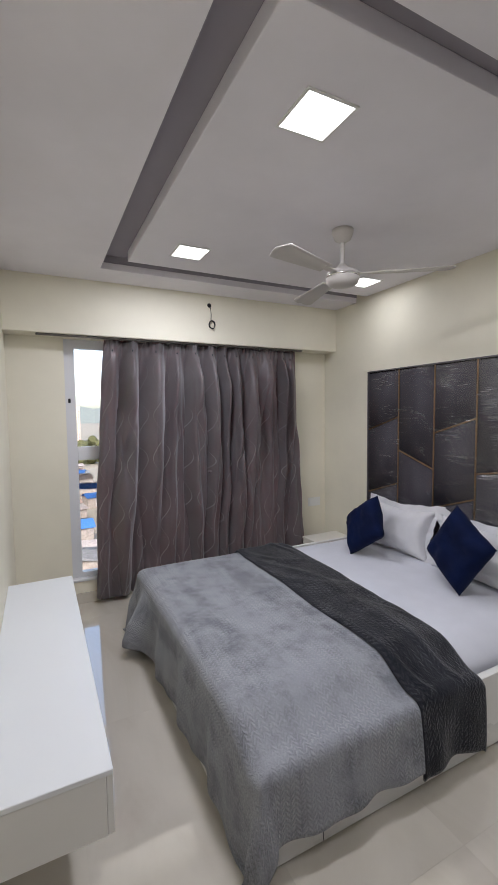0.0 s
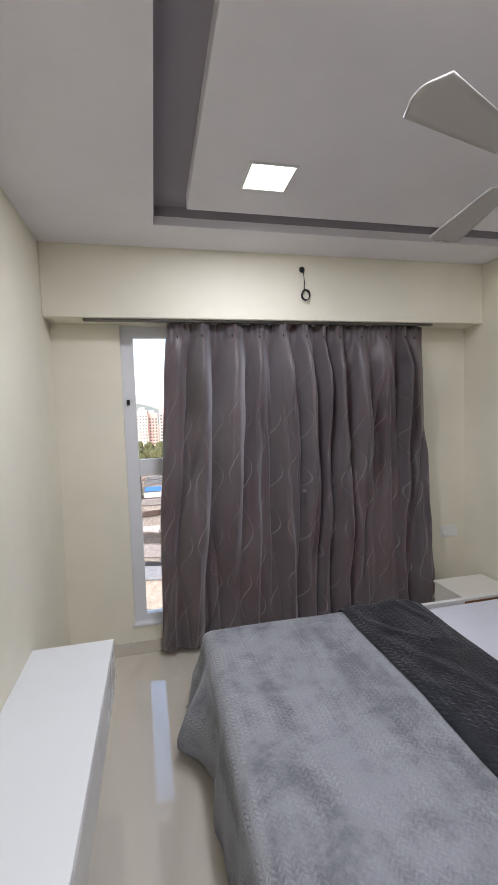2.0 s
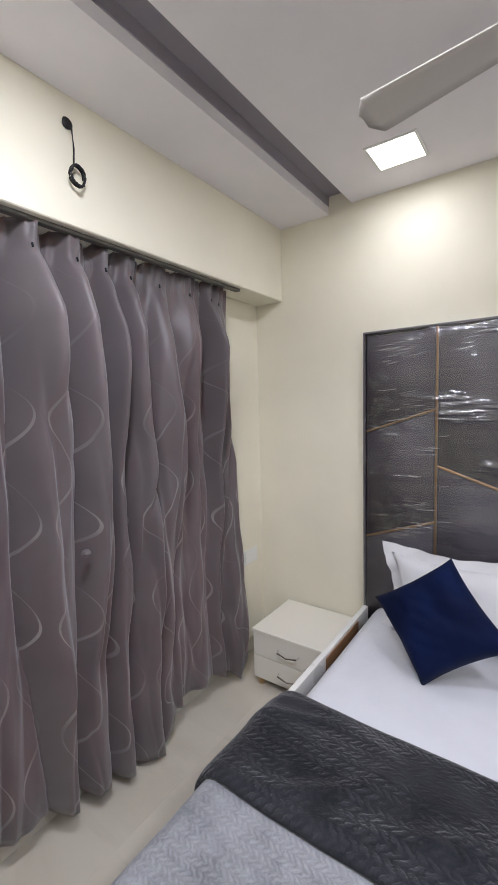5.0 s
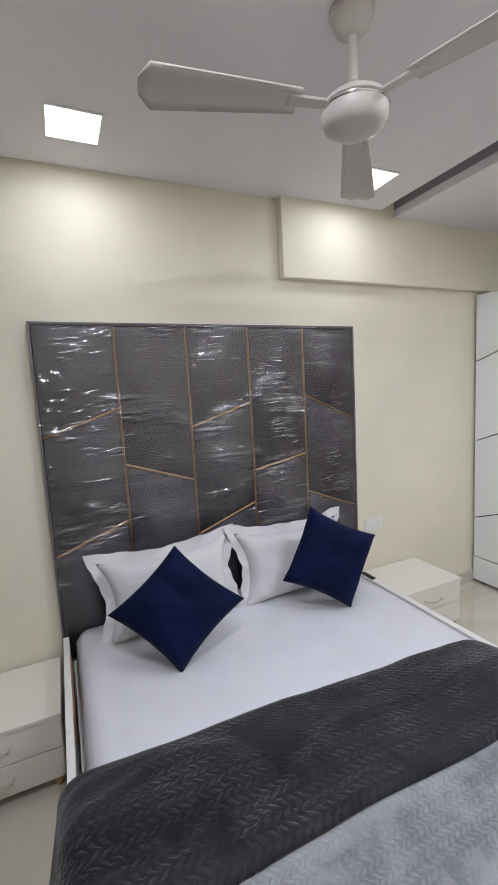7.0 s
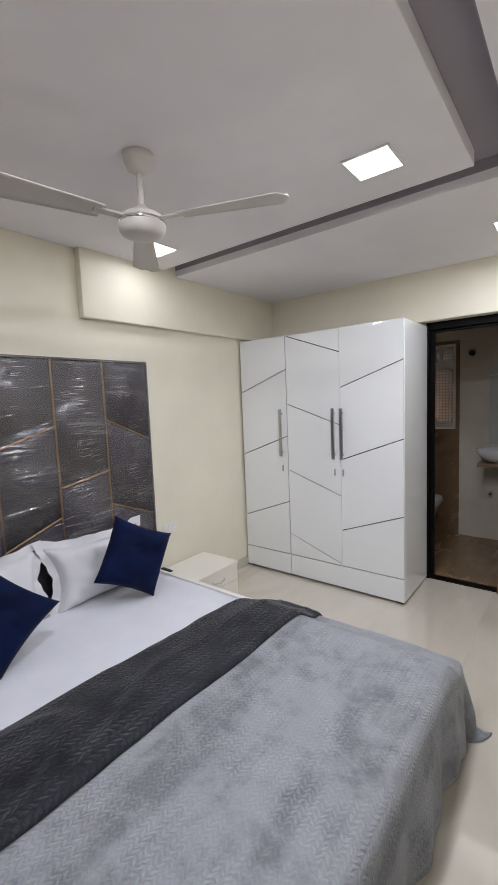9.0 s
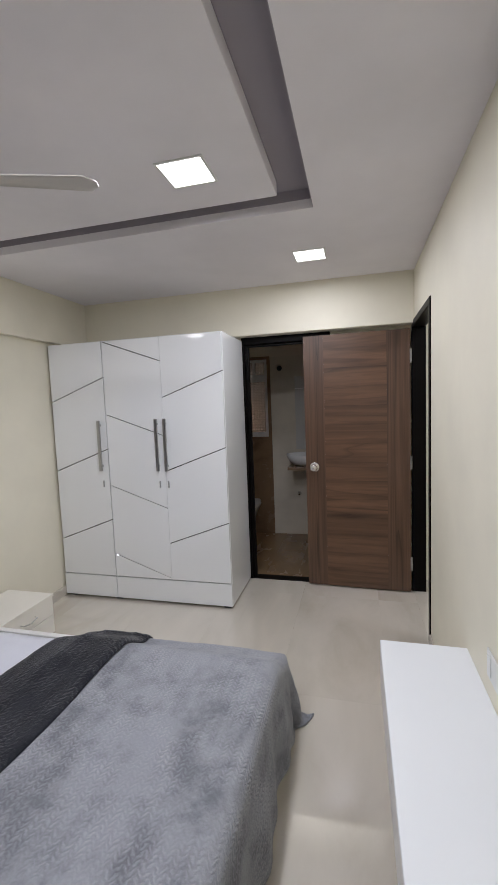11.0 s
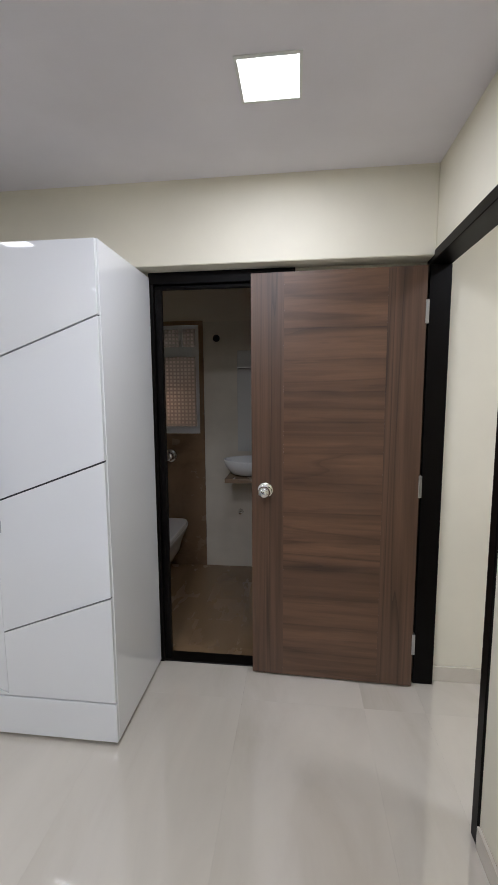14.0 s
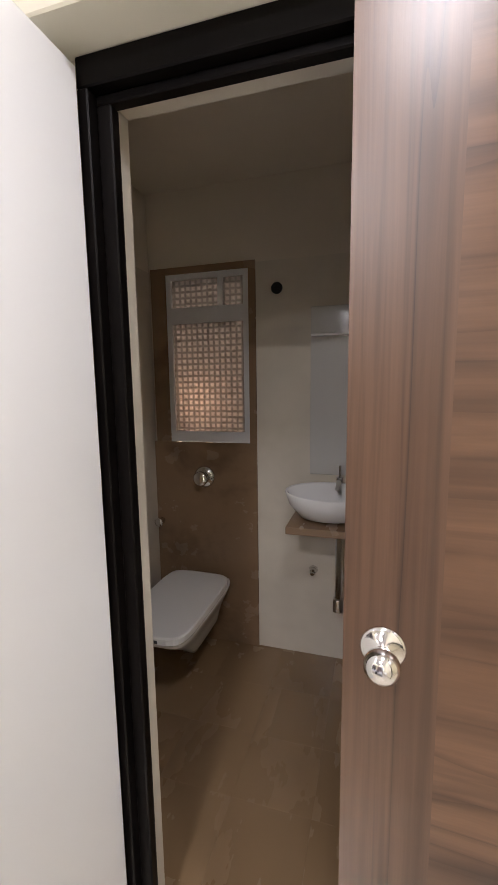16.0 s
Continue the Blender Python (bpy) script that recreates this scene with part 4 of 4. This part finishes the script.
sw = thing("socket_plate", box(-0.1895, -0.184, 1.43, 1.55, 0.60, 0.70, 0.002, 1), PLASTIC, "white wall socket plate above the console", "switch")
part("rocker", box(-0.1838, -0.180, 1.445, 1.48, 0.615, 0.685, 0.001, 1), PLASTIC, sw)

sw = thing("socket_plate", box(-0.1895, -0.175, 1.855, 1.935, 0.58, 0.636, 0.002, 1), PLASTIC, "small white raised socket above the console's middle", "switch")
part("pin_hole", box(-0.1748, -0.1735, 1.875, 1.915, 0.597, 0.62), BLACK, sw)

# ---- wardrobe ----
wd = holder("wardrobe", (1.95, -0.22, 0), "glossy white three-door wardrobe with dark slanted grooves and steel handles", "wardrobe")
WX0, WX1, WY0 = 1.2, 2.697, -0.588
part("carcass", box(WX0, WX1, WY0, -0.021, 0.02, 2.13, 0.002, 1), WHITE_GLOSS, wd)
part("plinth_drawer", box(WX0, 2.197, -0.020, 0.0, 0.022, 0.200, 0.002, 1), WHITE_GLOSS, wd)
part("plinth_drawer", box(2.203, WX1, -0.020, 0.0, 0.022, 0.200, 0.002, 1), WHITE_GLOSS, wd)
for fx in (1.25, 2.2, 2.64):
    for fy in (-0.05, -0.5):
        part("foot", box(fx - 0.03, fx + 0.03, fy - 0.025, fy + 0.025, 0, 0.02), GROOVE, wd)
rise = (1.841, 1.266, 0.685)
fall = (2.121, 1.545, 0.970, 0.399)


def slanted_door(x0, x1, cuts, handle_x):
    """A door in slanted leaves: cuts give the groove's height at x0 and x1."""
    rows = [(0.205, 0.205), *cuts, (2.128, 2.128)]
    door = holder("door", ((x0 + x1) / 2, -0.01, 0.2), "", "")
    door.parent = wd
    door.matrix_parent_inverse = Matrix.Translation(-wd.location)
    g = 0.0036
    for (a0, b0), (a1, b1) in zip(rows, rows[1:]):
        bm = bmesh.new()
        q = [(x0, a0 + g), (x1, b0 + g), (x1, b1 - g), (x0, a1 - g)]
        back = [bm.verts.new((x, -0.018, z)) for x, z in q]
        front = [bm.verts.new((x, 0.0, z)) for x, z in q]
        bm.faces.new(front)
        bm.faces.new(back[::-1])
        for k in range(4):
            bm.faces.new((back[k], back[(k + 1) % 4], front[(k + 1) % 4], front[k]))
        bmesh.ops.recalc_face_normals(bm, faces=bm.faces[:])
        bmesh.ops.bevel(bm, geom=[e for e in bm.edges if all(v.co.y > -0.001 for v in e.verts)], offset=0.0012, segments=1, affect="EDGES")
        me = mesh_of("leaf", bm, WHITE_GLOSS)
        ob = new("leaf", me)
        ob.parent = door
        ob.matrix_parent_inverse = Matrix.Translation(-door.location)
    me = mesh_of("backing", box(x0 + 0.002, x1 - 0.002, -0.0205, -0.0181, 0.19, 2.126), GROOVE)
    ob = new("backing", me)
    ob.parent = door
    ob.matrix_parent_inverse = Matrix.Translation(-door.location)
    hbm = box(handle_x - 0.013, handle_x + 0.013, 0.022, 0.036, 1.09, 1.50, 0.004)
    for hz in (1.13, 1.46):
        box(handle_x - 0.007, handle_x + 0.007, -0.001, 0.023, hz - 0.008, hz + 0.008, bm=hbm)
    for nm, bmx, mt, lb in (("handle", hbm, STEEL, "brushed steel bar handle"),
                            ("lock", box(handle_x - 0.006, handle_x + 0.006, -0.001, 0.008, 0.955, 1.01, 0.004), STEEL, "small upright key lock")):
        ob = new(nm, mesh_of(nm, bmx, mt))
        ob.parent = door
        ob.matrix_parent_inverse = Matrix.Translation(-door.location)
        ob["label"] = lb


slanted_door(1.203, 1.6995, [(z, z - 0.18) for z in rise[::-1]], 1.68)
slanted_door(1.7005, 2.196, [(z - 0.18, z) for z in fall[::-1]], 1.752)
slanted_door(2.204, 2.692, [(z, z - 0.18) for z in rise[::-1]], 2.255)

# ---- wall-hung console ----
con = holder("tv_console", (0.0, 1.93, 0.28), "white laminate wall-hung TV console with drawers", "console")
CX1 = 0.163
part("top", box(XW + 0.001, CX1, 1.142, 2.776, 0.506, 0.524, 0.002, 1), WHITE_TOP, con)
part("body", box(XW + 0.001, CX1 - 0.02, 1.146, 2.772, 0.32, 0.5055, 0.002, 1), WHITE_BASE, con)
for k in range(3):
    ya = 1.146 + 0.542 * k
    part("drawer_front", box(CX1 - 0.0195, CX1, ya + 0.002, ya + 0.54, 0.322, 0.503, 0.002, 1), WHITE_BASE, con)

# ---- entry door ----
ent = holder("door_1", (-0.26, -0.18, 0), "dark brown door frame of the entry", "door frame", kind="structure")
part("jamb", box(-0.284, -0.182, -0.61, -0.562, 0, 2.135, 0.003, 1), BLACK_FRAME, ent)
part("jamb", box(-0.284, -0.182, 0.203, 0.25, 0, 2.135, 0.003, 1), BLACK_FRAME, ent)
part("head", box(-0.284, -0.182, -0.61, 0.25, 2.135, 2.182, 0.003, 1), BLACK_FRAME, ent)
part("strike_plate", box(-0.22, -0.195, 0.198, 0.2025, 0.95, 1.02, 0.001, 1), BLACK, ent)
LEAF = stand((-0.164, -0.524, 0.012), (0.834, -0.031, 0), (0, 0, 1))   # x along the leaf, y up, z towards the bathroom's wall
leaf = holder("door", (-0.164, -0.524, 0.012), "brown walnut laminate entry door, swung fully open", "door")


def leaf_part(name, bm, mat, parent, label="", smooth=False):
    bmesh.ops.transform(bm, matrix=LEAF, verts=bm.verts[:])
    bmesh.ops.recalc_face_normals(bm, faces=bm.faces[:])
    return part(name, bm, mat, parent, label, smooth)


LW, LH = 0.833, 2.11
leaf_part("stile", box(0.0, 0.1753, 0, LH, 0, 0.035), DOOR_V, leaf)
leaf_part("stile", box(LW - 0.1653, LW, 0, LH, 0, 0.035), DOOR_V, leaf)
leaf_part("panel", box(0.1753, LW - 0.1653, 0, LH, 0.0002, 0.0348), DOOR_H, leaf)
for side in (0, 1):
    kn = bmesh.new()
    prof = [(0.041, 0.0), (0.041, 0.004), (0.036, 0.008), (0.014, 0.012), (0.011, 0.028), (0.02, 0.033), (0.028, 0.043), (0.031, 0.055), (0.029, 0.067), (0.02, 0.077), (0.008, 0.081), (0.002, 0.0815)]
    lathe([(r, -h if side == 0 else 0.035 + h * 0.5) for r, h in prof], (0.762, 1.022, 0), 26, "z", kn)
    leaf_part("knob", kn, CHROME, leaf, "polished steel ball knob", True)
for hz in (0.23, 1.06, 1.90):
    leaf_part("hinge", box(-0.012, 0.004, hz - 0.055, hz + 0.055, -0.003, 0.03, 0.002, 1), STEEL, leaf, "steel butt hinge")

# ---- bathroom door frame ----
bf = holder("door_2", (0.83, -0.66, 0), "black-brown bathroom door frame with no leaf in sight", "door frame", kind="structure")
part("jamb", box(0.45, 0.515, -0.735, -0.603, -0.026, 2.09, 0.003, 1), BLACK_FRAME, bf)
part("jamb", box(1.186, 1.2115, -0.66, -0.600, -0.02, 2.098, 0.003, 1), BLACK_FRAME, bf)
part("stop", box(1.152, 1.186, -0.658, -0.628, -0.02, 2.078, 0.003, 1), BLACK_FRAME, bf)
part("head", box(0.45, 1.2115, -0.66, -0.600, 2.098, 2.1565, 0.003, 1), BLACK_FRAME, bf)
part("head_stop", box(0.515, 1.186, -0.658, -0.628, 2.078, 2.0975, 0.003, 1), BLACK_FRAME, bf)
part("threshold", box(0.515, 1.2115, -0.70, -0.607, -0.026, 0.006, 0.003, 1), BLACK_FRAME, bf, "dark stone threshold")
part("sill_strip", box(0.515, 1.187, -0.75, -0.7005, -0.03, -0.004, 0.002, 1), BATH_TILE, bf, "brown tile strip behind the threshold")
part("head_trim", box(0.515, 1.184, -0.745, -0.6605, 2.112, 2.14, 0.002, 1), BATH_WALL, bf, "cream tile edge")
part("edge_trim", box(1.184, 1.2115, -0.745, -0.6605, 0.006, 2.12, 0.002, 1), BATH_WALL, bf, "cream tile edge")

# ---- bathroom things ----
bw = holder("window_2", (1.52, -2.02, 1.16), "small white bathroom window with dimpled glass", "window", kind="structure")
part("stone_surround", boxes((1.246, 1.284, -2.032, -2.012, 1.13, 2.15), (1.768, 1.857, -2.032, -2.012, 1.13, 2.15), (1.284, 1.768, -2.032, -2.012, 2.115, 2.15)), BATH_STONE, bw, "brown stone surround")
part("window_frame", boxes((1.285, 1.316, -2.06, -2.02, 1.185, 2.114), (1.738, 1.767, -2.06, -2.02, 1.185, 2.114), (1.316, 1.738, -2.06, -2.02, 1.185, 1.245), (1.316, 1.738, -2.06, -2.02, 1.85, 1.935), (1.316, 1.738, -2.06, -2.02, 2.085, 2.114), (1.43, 1.46, -2.06, -2.02, 1.935, 2.085)), ALU, bw)
part("pane", box(1.316, 1.738, -2.044, -2.038, 1.245, 1.85), DIMPLED, bw)
part("pane", box(1.316, 1.43, -2.044, -2.038, 1.935, 2.085), DIMPLED, bw)
part("pane", box(1.46, 1.738, -2.044, -2.038, 1.935, 2.085), DIMPLED, bw)
# unseen bulb and bracket, added to throw a warm blob on the dimpled pane
shaft = holder("outdoor_lamp", (1.60, -2.26, 1.42), "unseen bulb added to make the warm glow on the obscure bathroom window", "lamp")
part("bulb", lathe([(0.012, 0.05), (0.026, 0.04), (0.032, 0.015), (0.03, -0.01), (0.018, -0.03), (0.004, -0.036)], (1.60, -2.26, 1.42), 14), glow("warm_bulb", (1.0, 0.72, 0.5), 3.0), shaft, smooth=True)
part("bracket", tube([(1.60, -2.26, 1.468), (1.60, -2.26, 1.56), (1.83, -2.26, 1.56), (1.83, -2.136, 1.56)], 0.012, 8), STEEL, shaft)
shaft_data = bpy.data.lights.new("bulb_light", "POINT")
shaft_data.energy, shaft_data.color, shaft_data.shadow_soft_size = 2.4, (1.0, 0.74, 0.6), 0.03
shaft_light = new("bulb_light", shaft_data)
shaft_light.parent = shaft
shaft_light.location = (0, 0.045, 0)
thing("stone_panel", box(1.246, 1.874, -2.0315, -2.01, -0.025, 1.184, 0.002, 1), BATH_STONE, "brown stone slab behind the toilet", "wall panel", kind="structure")

wc = holder("toilet", (1.55, -1.65, 0.1), "white wall-hung toilet with its lid closed", "toilet")
TXC = 1.56


def bowl_ring(z, hw, y0, y1, n=28):
    out = []
    for k in range(n):
        a = 2 * math.pi * k / n
        c, s = math.cos(a), math.sin(a)
        e = 0.36 if s > 0 else 0.3
        out.append((TXC + hw * math.copysign(abs(c) ** e, c), (y0 + y1) / 2 + (y1 - y0) / 2 * math.copysign(abs(s) ** e, s), z))
    return out


def loft(rings):
    bm = bmesh.new()
    vs = [[bm.verts.new(p) for p in r] for r in rings]
    n = len(rings[0])
    for a, b in zip(vs, vs[1:]):
        for k in range(n):
            bm.faces.new((a[k], a[(k + 1) % n], b[(k + 1) % n], b[k]))
    bm.faces.new(vs[0][::-1])
    bm.faces.new(vs[-1])
    bmesh.ops.recalc_face_normals(bm, faces=bm.faces[:])
    return bm


part("bowl", loft([bowl_ring(0.10, 0.06, -1.985, -1.68), bowl_ring(0.15, 0.085, -1.985, -1.62), bowl_ring(0.22, 0.105, -1.985, -1.53), bowl_ring(0.29, 0.135, -1.985, -1.43), bowl_ring(0.35, 0.165, -1.985, -1.345), bowl_ring(0.385, 0.18, -1.985, -1.30), bowl_ring(0.40, 0.18, -1.985, -1.295)]), CERAMIC, wc, smooth=True)
part("lid", loft([bowl_ring(0.402, 0.183, -1.93, -1.285), bowl_ring(0.41, 0.187, -1.93, -1.28), bowl_ring(0.435, 0.186, -1.93, -1.282), bowl_ring(0.440, 0.180, -1.925, -1.29), bowl_ring(0.441, 0.10, -1.85, -1.40)]), CERAMIC, wc)
for k in range(6):
    part("print_bar", box(TXC - 0.07 + 0.024 * k, TXC - 0.054 + 0.024 * k, -1.2795, -1.278, 0.416, 0.43), GROOVE, wc, "small dark print on the rim")
part("hinge", tube([(TXC - 0.09, -1.935, 0.425), (TXC + 0.09, -1.935, 0.425)], 0.016, 10), CHROME, wc)
thing("flush_valve", lathe([(0.062, 0.0), (0.062, -0.01), (0.05, -0.018), (0.034, -0.022), (0.034, -0.05), (0.042, -0.056), (0.042, -0.075), (0.03, -0.085), (0.008, -0.088)], (1.558, -2.0095, 0.985), 28, "y"), CHROME, "round chrome flush valve in the stone slab", "flush valve", smooth=True)
thing("angle_valve", lathe([(0.02, 0.0), (0.018, -0.03), (0.026, -0.034), (0.026, -0.05), (0.01, -0.052)], (1.845, -2.0095, 0.70), 16, "y"), CHROME, "small chrome angle valve", "valve", smooth=True)

thing("basin_shelf", box(0.52, 1.0, -2.019, -1.60, 0.835, 0.87, 0.004), BATH_STONE, "brown stone shelf fixed to the bathroom wall", "shelf")
basin = holder("wash_basin", (0.79, -1.78, 0.871), "white oval counter-top wash basin", "wash basin")
bprof = [(0.10, 0.0), (0.15, 0.015), (0.195, 0.07), (0.215, 0.125), (0.212, 0.132), (0.2, 0.125), (0.17, 0.06), (0.11, 0.025), (0.02, 0.02)]
part("bowl", lathe(bprof, (0.82, -1.78, 0.871), 36, sx=1.0, sy=0.85), CERAMIC, basin, smooth=True)
tap = holder("basin_tap", (0.70, -1.955, 0.871), "chrome pillar tap behind the basin", "tap")
part("body", tube([(0.79, -1.965, 0.871), (0.79, -1.965, 1.03)], 0.018, 12), CHROME, tap)
part("spout", tube([(0.79, -1.965, 1.0), (0.79, -1.90, 1.02), (0.79, -1.83, 1.0)], 0.012, 10), CHROME, tap)
part("lever", tube([(0.79, -1.965, 1.03), (0.79, -1.97, 1.09)], 0.007, 8), CHROME, tap)
trap = holder("waste_trap", (0.72, -1.8, 0.5), "chrome bottle trap under the basin shelf", "waste pipe")
part("pipe", tube([(0.776, -1.79, 0.835), (0.776, -1.79, 0.42)], 0.018, 12), CHROME, trap)
part("cup", tube([(0.776, -1.79, 0.46), (0.776, -1.79, 0.395)], 0.026, 14), CHROME, trap)
part("outlet", tube([(0.776, -1.79, 0.5), (0.776, -2.019, 0.5)], 0.016, 10), CHROME, trap)
thing("stop_valve", lathe([(0.024, 0.0), (0.02, -0.012), (0.012, -0.02), (0.014, -0.05)], (0.93, -2.019, 0.49), 14, "y"), CHROME, "small chrome stop valve under the basin", "valve", smooth=True)
# mirror over the basin: an even pale colour stands in for its dim reflection
DIM_MIRROR = lacquer("dim_mirror", (0.56, 0.55, 0.51), 0.12)
thing("basin_mirror", box(0.5, 0.952, -2.019, -2.012, 1.03, 1.895, 0.002, 1), DIM_MIRROR, "mirror above the basin, its dim reflection put in as a pale colour", "wall panel")
thing("wall_shelf", box(0.55, 0.94, -2.011, -1.93, 1.742, 1.752, 0.002, 1), CERAMIC, "thin white shelf above the basin", "shelf")
thing("pipe_hole", lathe([(0.03, 0.0), (0.03, -0.008), (0.024, -0.01)], (1.13, -2.0195, 2.0), 18, "y"), BLACK, "black round pipe outlet in the tiles", "pipe outlet")
thing("wall_hook", tube([(1.87, -1.2, 2.03), (1.82, -1.2, 2.03), (1.81, -1.2, 2.05)], 0.014, 8), BLACK, "small black wall hook", "hook")

# ---- view outside ----
rnd = random.Random(5)
GROUND = paint("dusty_ground", (0.25, 0.22, 0.17), 0.9, 0.25, 0.8)
thing("ground", box(-3500, 3500, 12, 5000, -31, -30), GROUND, "dusty brown ground far below the window", "ground", kind="structure")
HOUSE_WALL = paint("pale_house_wall", (0.33, 0.28, 0.24), 0.8, 0.25, 3)
ROOFS = [paint("blue_tarpaulin", (0.05, 0.15, 0.38), 0.6, 0.15, 2), paint("rust_sheet_roof", (0.22, 0.14, 0.10), 0.7, 0.3, 2),
         paint("grey_sheet_roof", (0.25, 0.24, 0.23), 0.7, 0.2, 2), paint("pale_sheet_roof", (0.40, 0.34, 0.30), 0.7, 0.2, 2)]


def shack(k):
    w, d, h = rnd.uniform(5, 8), rnd.uniform(5, 9), rnd.uniform(3, 5.5)
    s = holder("house", (0, 0, 0), ("low shack with a blue tarpaulin roof", "low shack with a rusty sheet roof", "low shack with a grey sheet roof", "low shack with a pale roof")[k % 4], "house", "shacks below the window")
    part("wall", box(-w / 2, w / 2, -d / 2, d / 2, 0, h), HOUSE_WALL, s)
    bm = bmesh.new()
    ridge = h + rnd.uniform(0.5, 1.2)
    e = 0.5
    for ya, yb, za, zb in ((-d / 2 - e, 0, h - 0.1, ridge), (0, d / 2 + e, ridge, h - 0.1)):
        a = [bm.verts.new((x, y, z)) for x, y, z in ((-w / 2 - e, ya, za), (w / 2 + e, ya, za), (w / 2 + e, yb, zb), (-w / 2 - e, yb, zb))]
        bm.faces.new(a)
    bmesh.ops.solidify(bm, geom=bm.faces[:], thickness=0.15)
    part("roof", bm, ROOFS[k % 4], s)
    return s


protos = [shack(k) for k in range(8)]
spot = []
for j in range(16):
    dist = 72 + j * 11.5
    for i in range(-2, 3):
        spot.append((i * 9.5 + rnd.uniform(-2, 2) - 0.01 * dist, dist + rnd.uniform(-2.5, 2.5)))
for n, (x, y) in enumerate(spot):
    k = rnd.choice((0, 1, 2, 3, 4, 5, 6, 7, 3, 7))
    m = pose(x, y, -30, 0, 0, rnd.uniform(-25, 25))
    if n < 8:
        protos[n].matrix_world = m
    else:
        copy_thing(protos[k], m)

TOWER = [paint("pink_tower_paint", (0.62, 0.42, 0.36), 0.8, 0.1, 1), paint("cream_tower_paint", (0.66, 0.55, 0.44), 0.8, 0.1, 1)]
TGLASS = lacquer("dark_tower_window", (0.12, 0.13, 0.15), 0.2)
for n, (x, y, w, top) in enumerate(((14, 440, 16, 10), (27, 430, 14, 6), (-2, 470, 13, 6), (-12, 460, 12, 9), (34, 520, 18, 12))):
    tw = holder("apartment_tower", (x, y, -30), "distant pink and cream apartment tower in haze", "building", "distant towers")
    part("wall", box(x - w / 2, x + w / 2, y, y + 14, -30, top), TOWER[n % 2], tw)
    part("roof", box(x - w / 4, x + w / 4, y + 3, y + 10, top, top + 3), TOWER[n % 2], tw)
    for fl in range(int((top + 26) / 3.3)):
        for c in range(4):
            xa = x - w / 2 + w * (c + 0.25) / 4
            part("window", box(xa, xa + w / 8, y - 0.06, y - 0.01, -28 + fl * 3.3, -26.3 + fl * 3.3), TGLASS, tw)

LEAVES = paint("dry_green_leaves", (0.085, 0.085, 0.035), 0.9, 0.5, 2)
bm = bmesh.new()
for k in range(160):
    y = rnd.uniform(262, 400)
    x = rnd.uniform(-0.13, 0.13) * y
    r = rnd.uniform(2, 5)
    made = bmesh.ops.create_icosphere(bm, subdivisions=2, radius=r, matrix=Matrix.Translation((x, y, -30 + r * rnd.uniform(0.8, 2.0))))
    for v in made["verts"]:
        v.co += Vector((rnd.uniform(-1, 1), rnd.uniform(-1, 1), rnd.uniform(-1, 1))) * r * 0.22
thing("far_trees", bm, LEAVES, "belt of dry green trees before the towers", "trees", kind="stuff")
HILL, hill_tree, hill_b = nodes_of("haze_glow_hill", (0.08, 0.09, 0.08), 1.0, spec=0.0)
# the bright haze in front of the hill is put in as emission
hill_b.inputs["Emission Color"].default_value = (0.80, 0.88, 0.90, 1)
hill_b.inputs["Emission Strength"].default_value = 0.13


def hill_point(u, v):
    x = -900 + 1800 * u
    h = 60 + 60 * wob(u * 4, 0, 1.0, 2.2) + 25 * wob(u * 14, 0, 1.0, 1.2)
    return (x, 1700 + 500 * v, -30 + (h + 30) * math.sin(math.pi * 0.5 * v))


thing("hill", sheet(60, 10, hill_point), HILL, "hazy grey-green hill on the horizon", "hill", kind="structure")

# ---- floor tiles, laid last ----


def tile_field(parent, mat, x0, x1, y0, y1, z, sx, sy, ox, oy, gap=0.0002, deep=0.007):
    """Tiles on a grid, cut at the walls; alike pieces share a mesh."""
    cache = {}
    nx0, nx1 = math.floor((x0 - ox) / sx), math.ceil((x1 - ox) / sx)
    ny0, ny1 = math.floor((y0 - oy) / sy), math.ceil((y1 - oy) / sy)
    for i in range(nx0, nx1):
        for j in range(ny0, ny1):
            xa, xb = max(x0, ox + i * sx), min(x1, ox + (i + 1) * sx)
            ya, yb = max(y0, oy + j * sy), min(y1, oy + (j + 1) * sy)
            if xb - xa < 0.01 or yb - ya < 0.01:
                continue
            key = (round(xb - xa, 3), round(yb - ya, 3))
            if key not in cache:
                cache[key] = mesh_of("tile", box(-key[0] / 2 + gap / 2, key[0] / 2 - gap / 2, -key[1] / 2 + gap / 2, key[1] / 2 - gap / 2, -deep, 0, 0.0001, 1), mat)
            ob = new("tile", cache[key])
            ob.parent = parent
            ob.location = ((xa + xb) / 2, (ya + yb) / 2, z)


tile_field(floor, TILE, XW, XE, YS, YN, 0.0, 0.6, 1.2, 0.1, -0.35)
tile_field(floor, TILE, -2.2, XW, -0.605, 1.5, 0.0, 0.6, 1.2, 0.1, -0.35)
tile_field(bath_floor, BATH_TILE, BX0, BX1, BY, -0.735, -0.018, 0.3, 0.3, 0.2, -2.0)
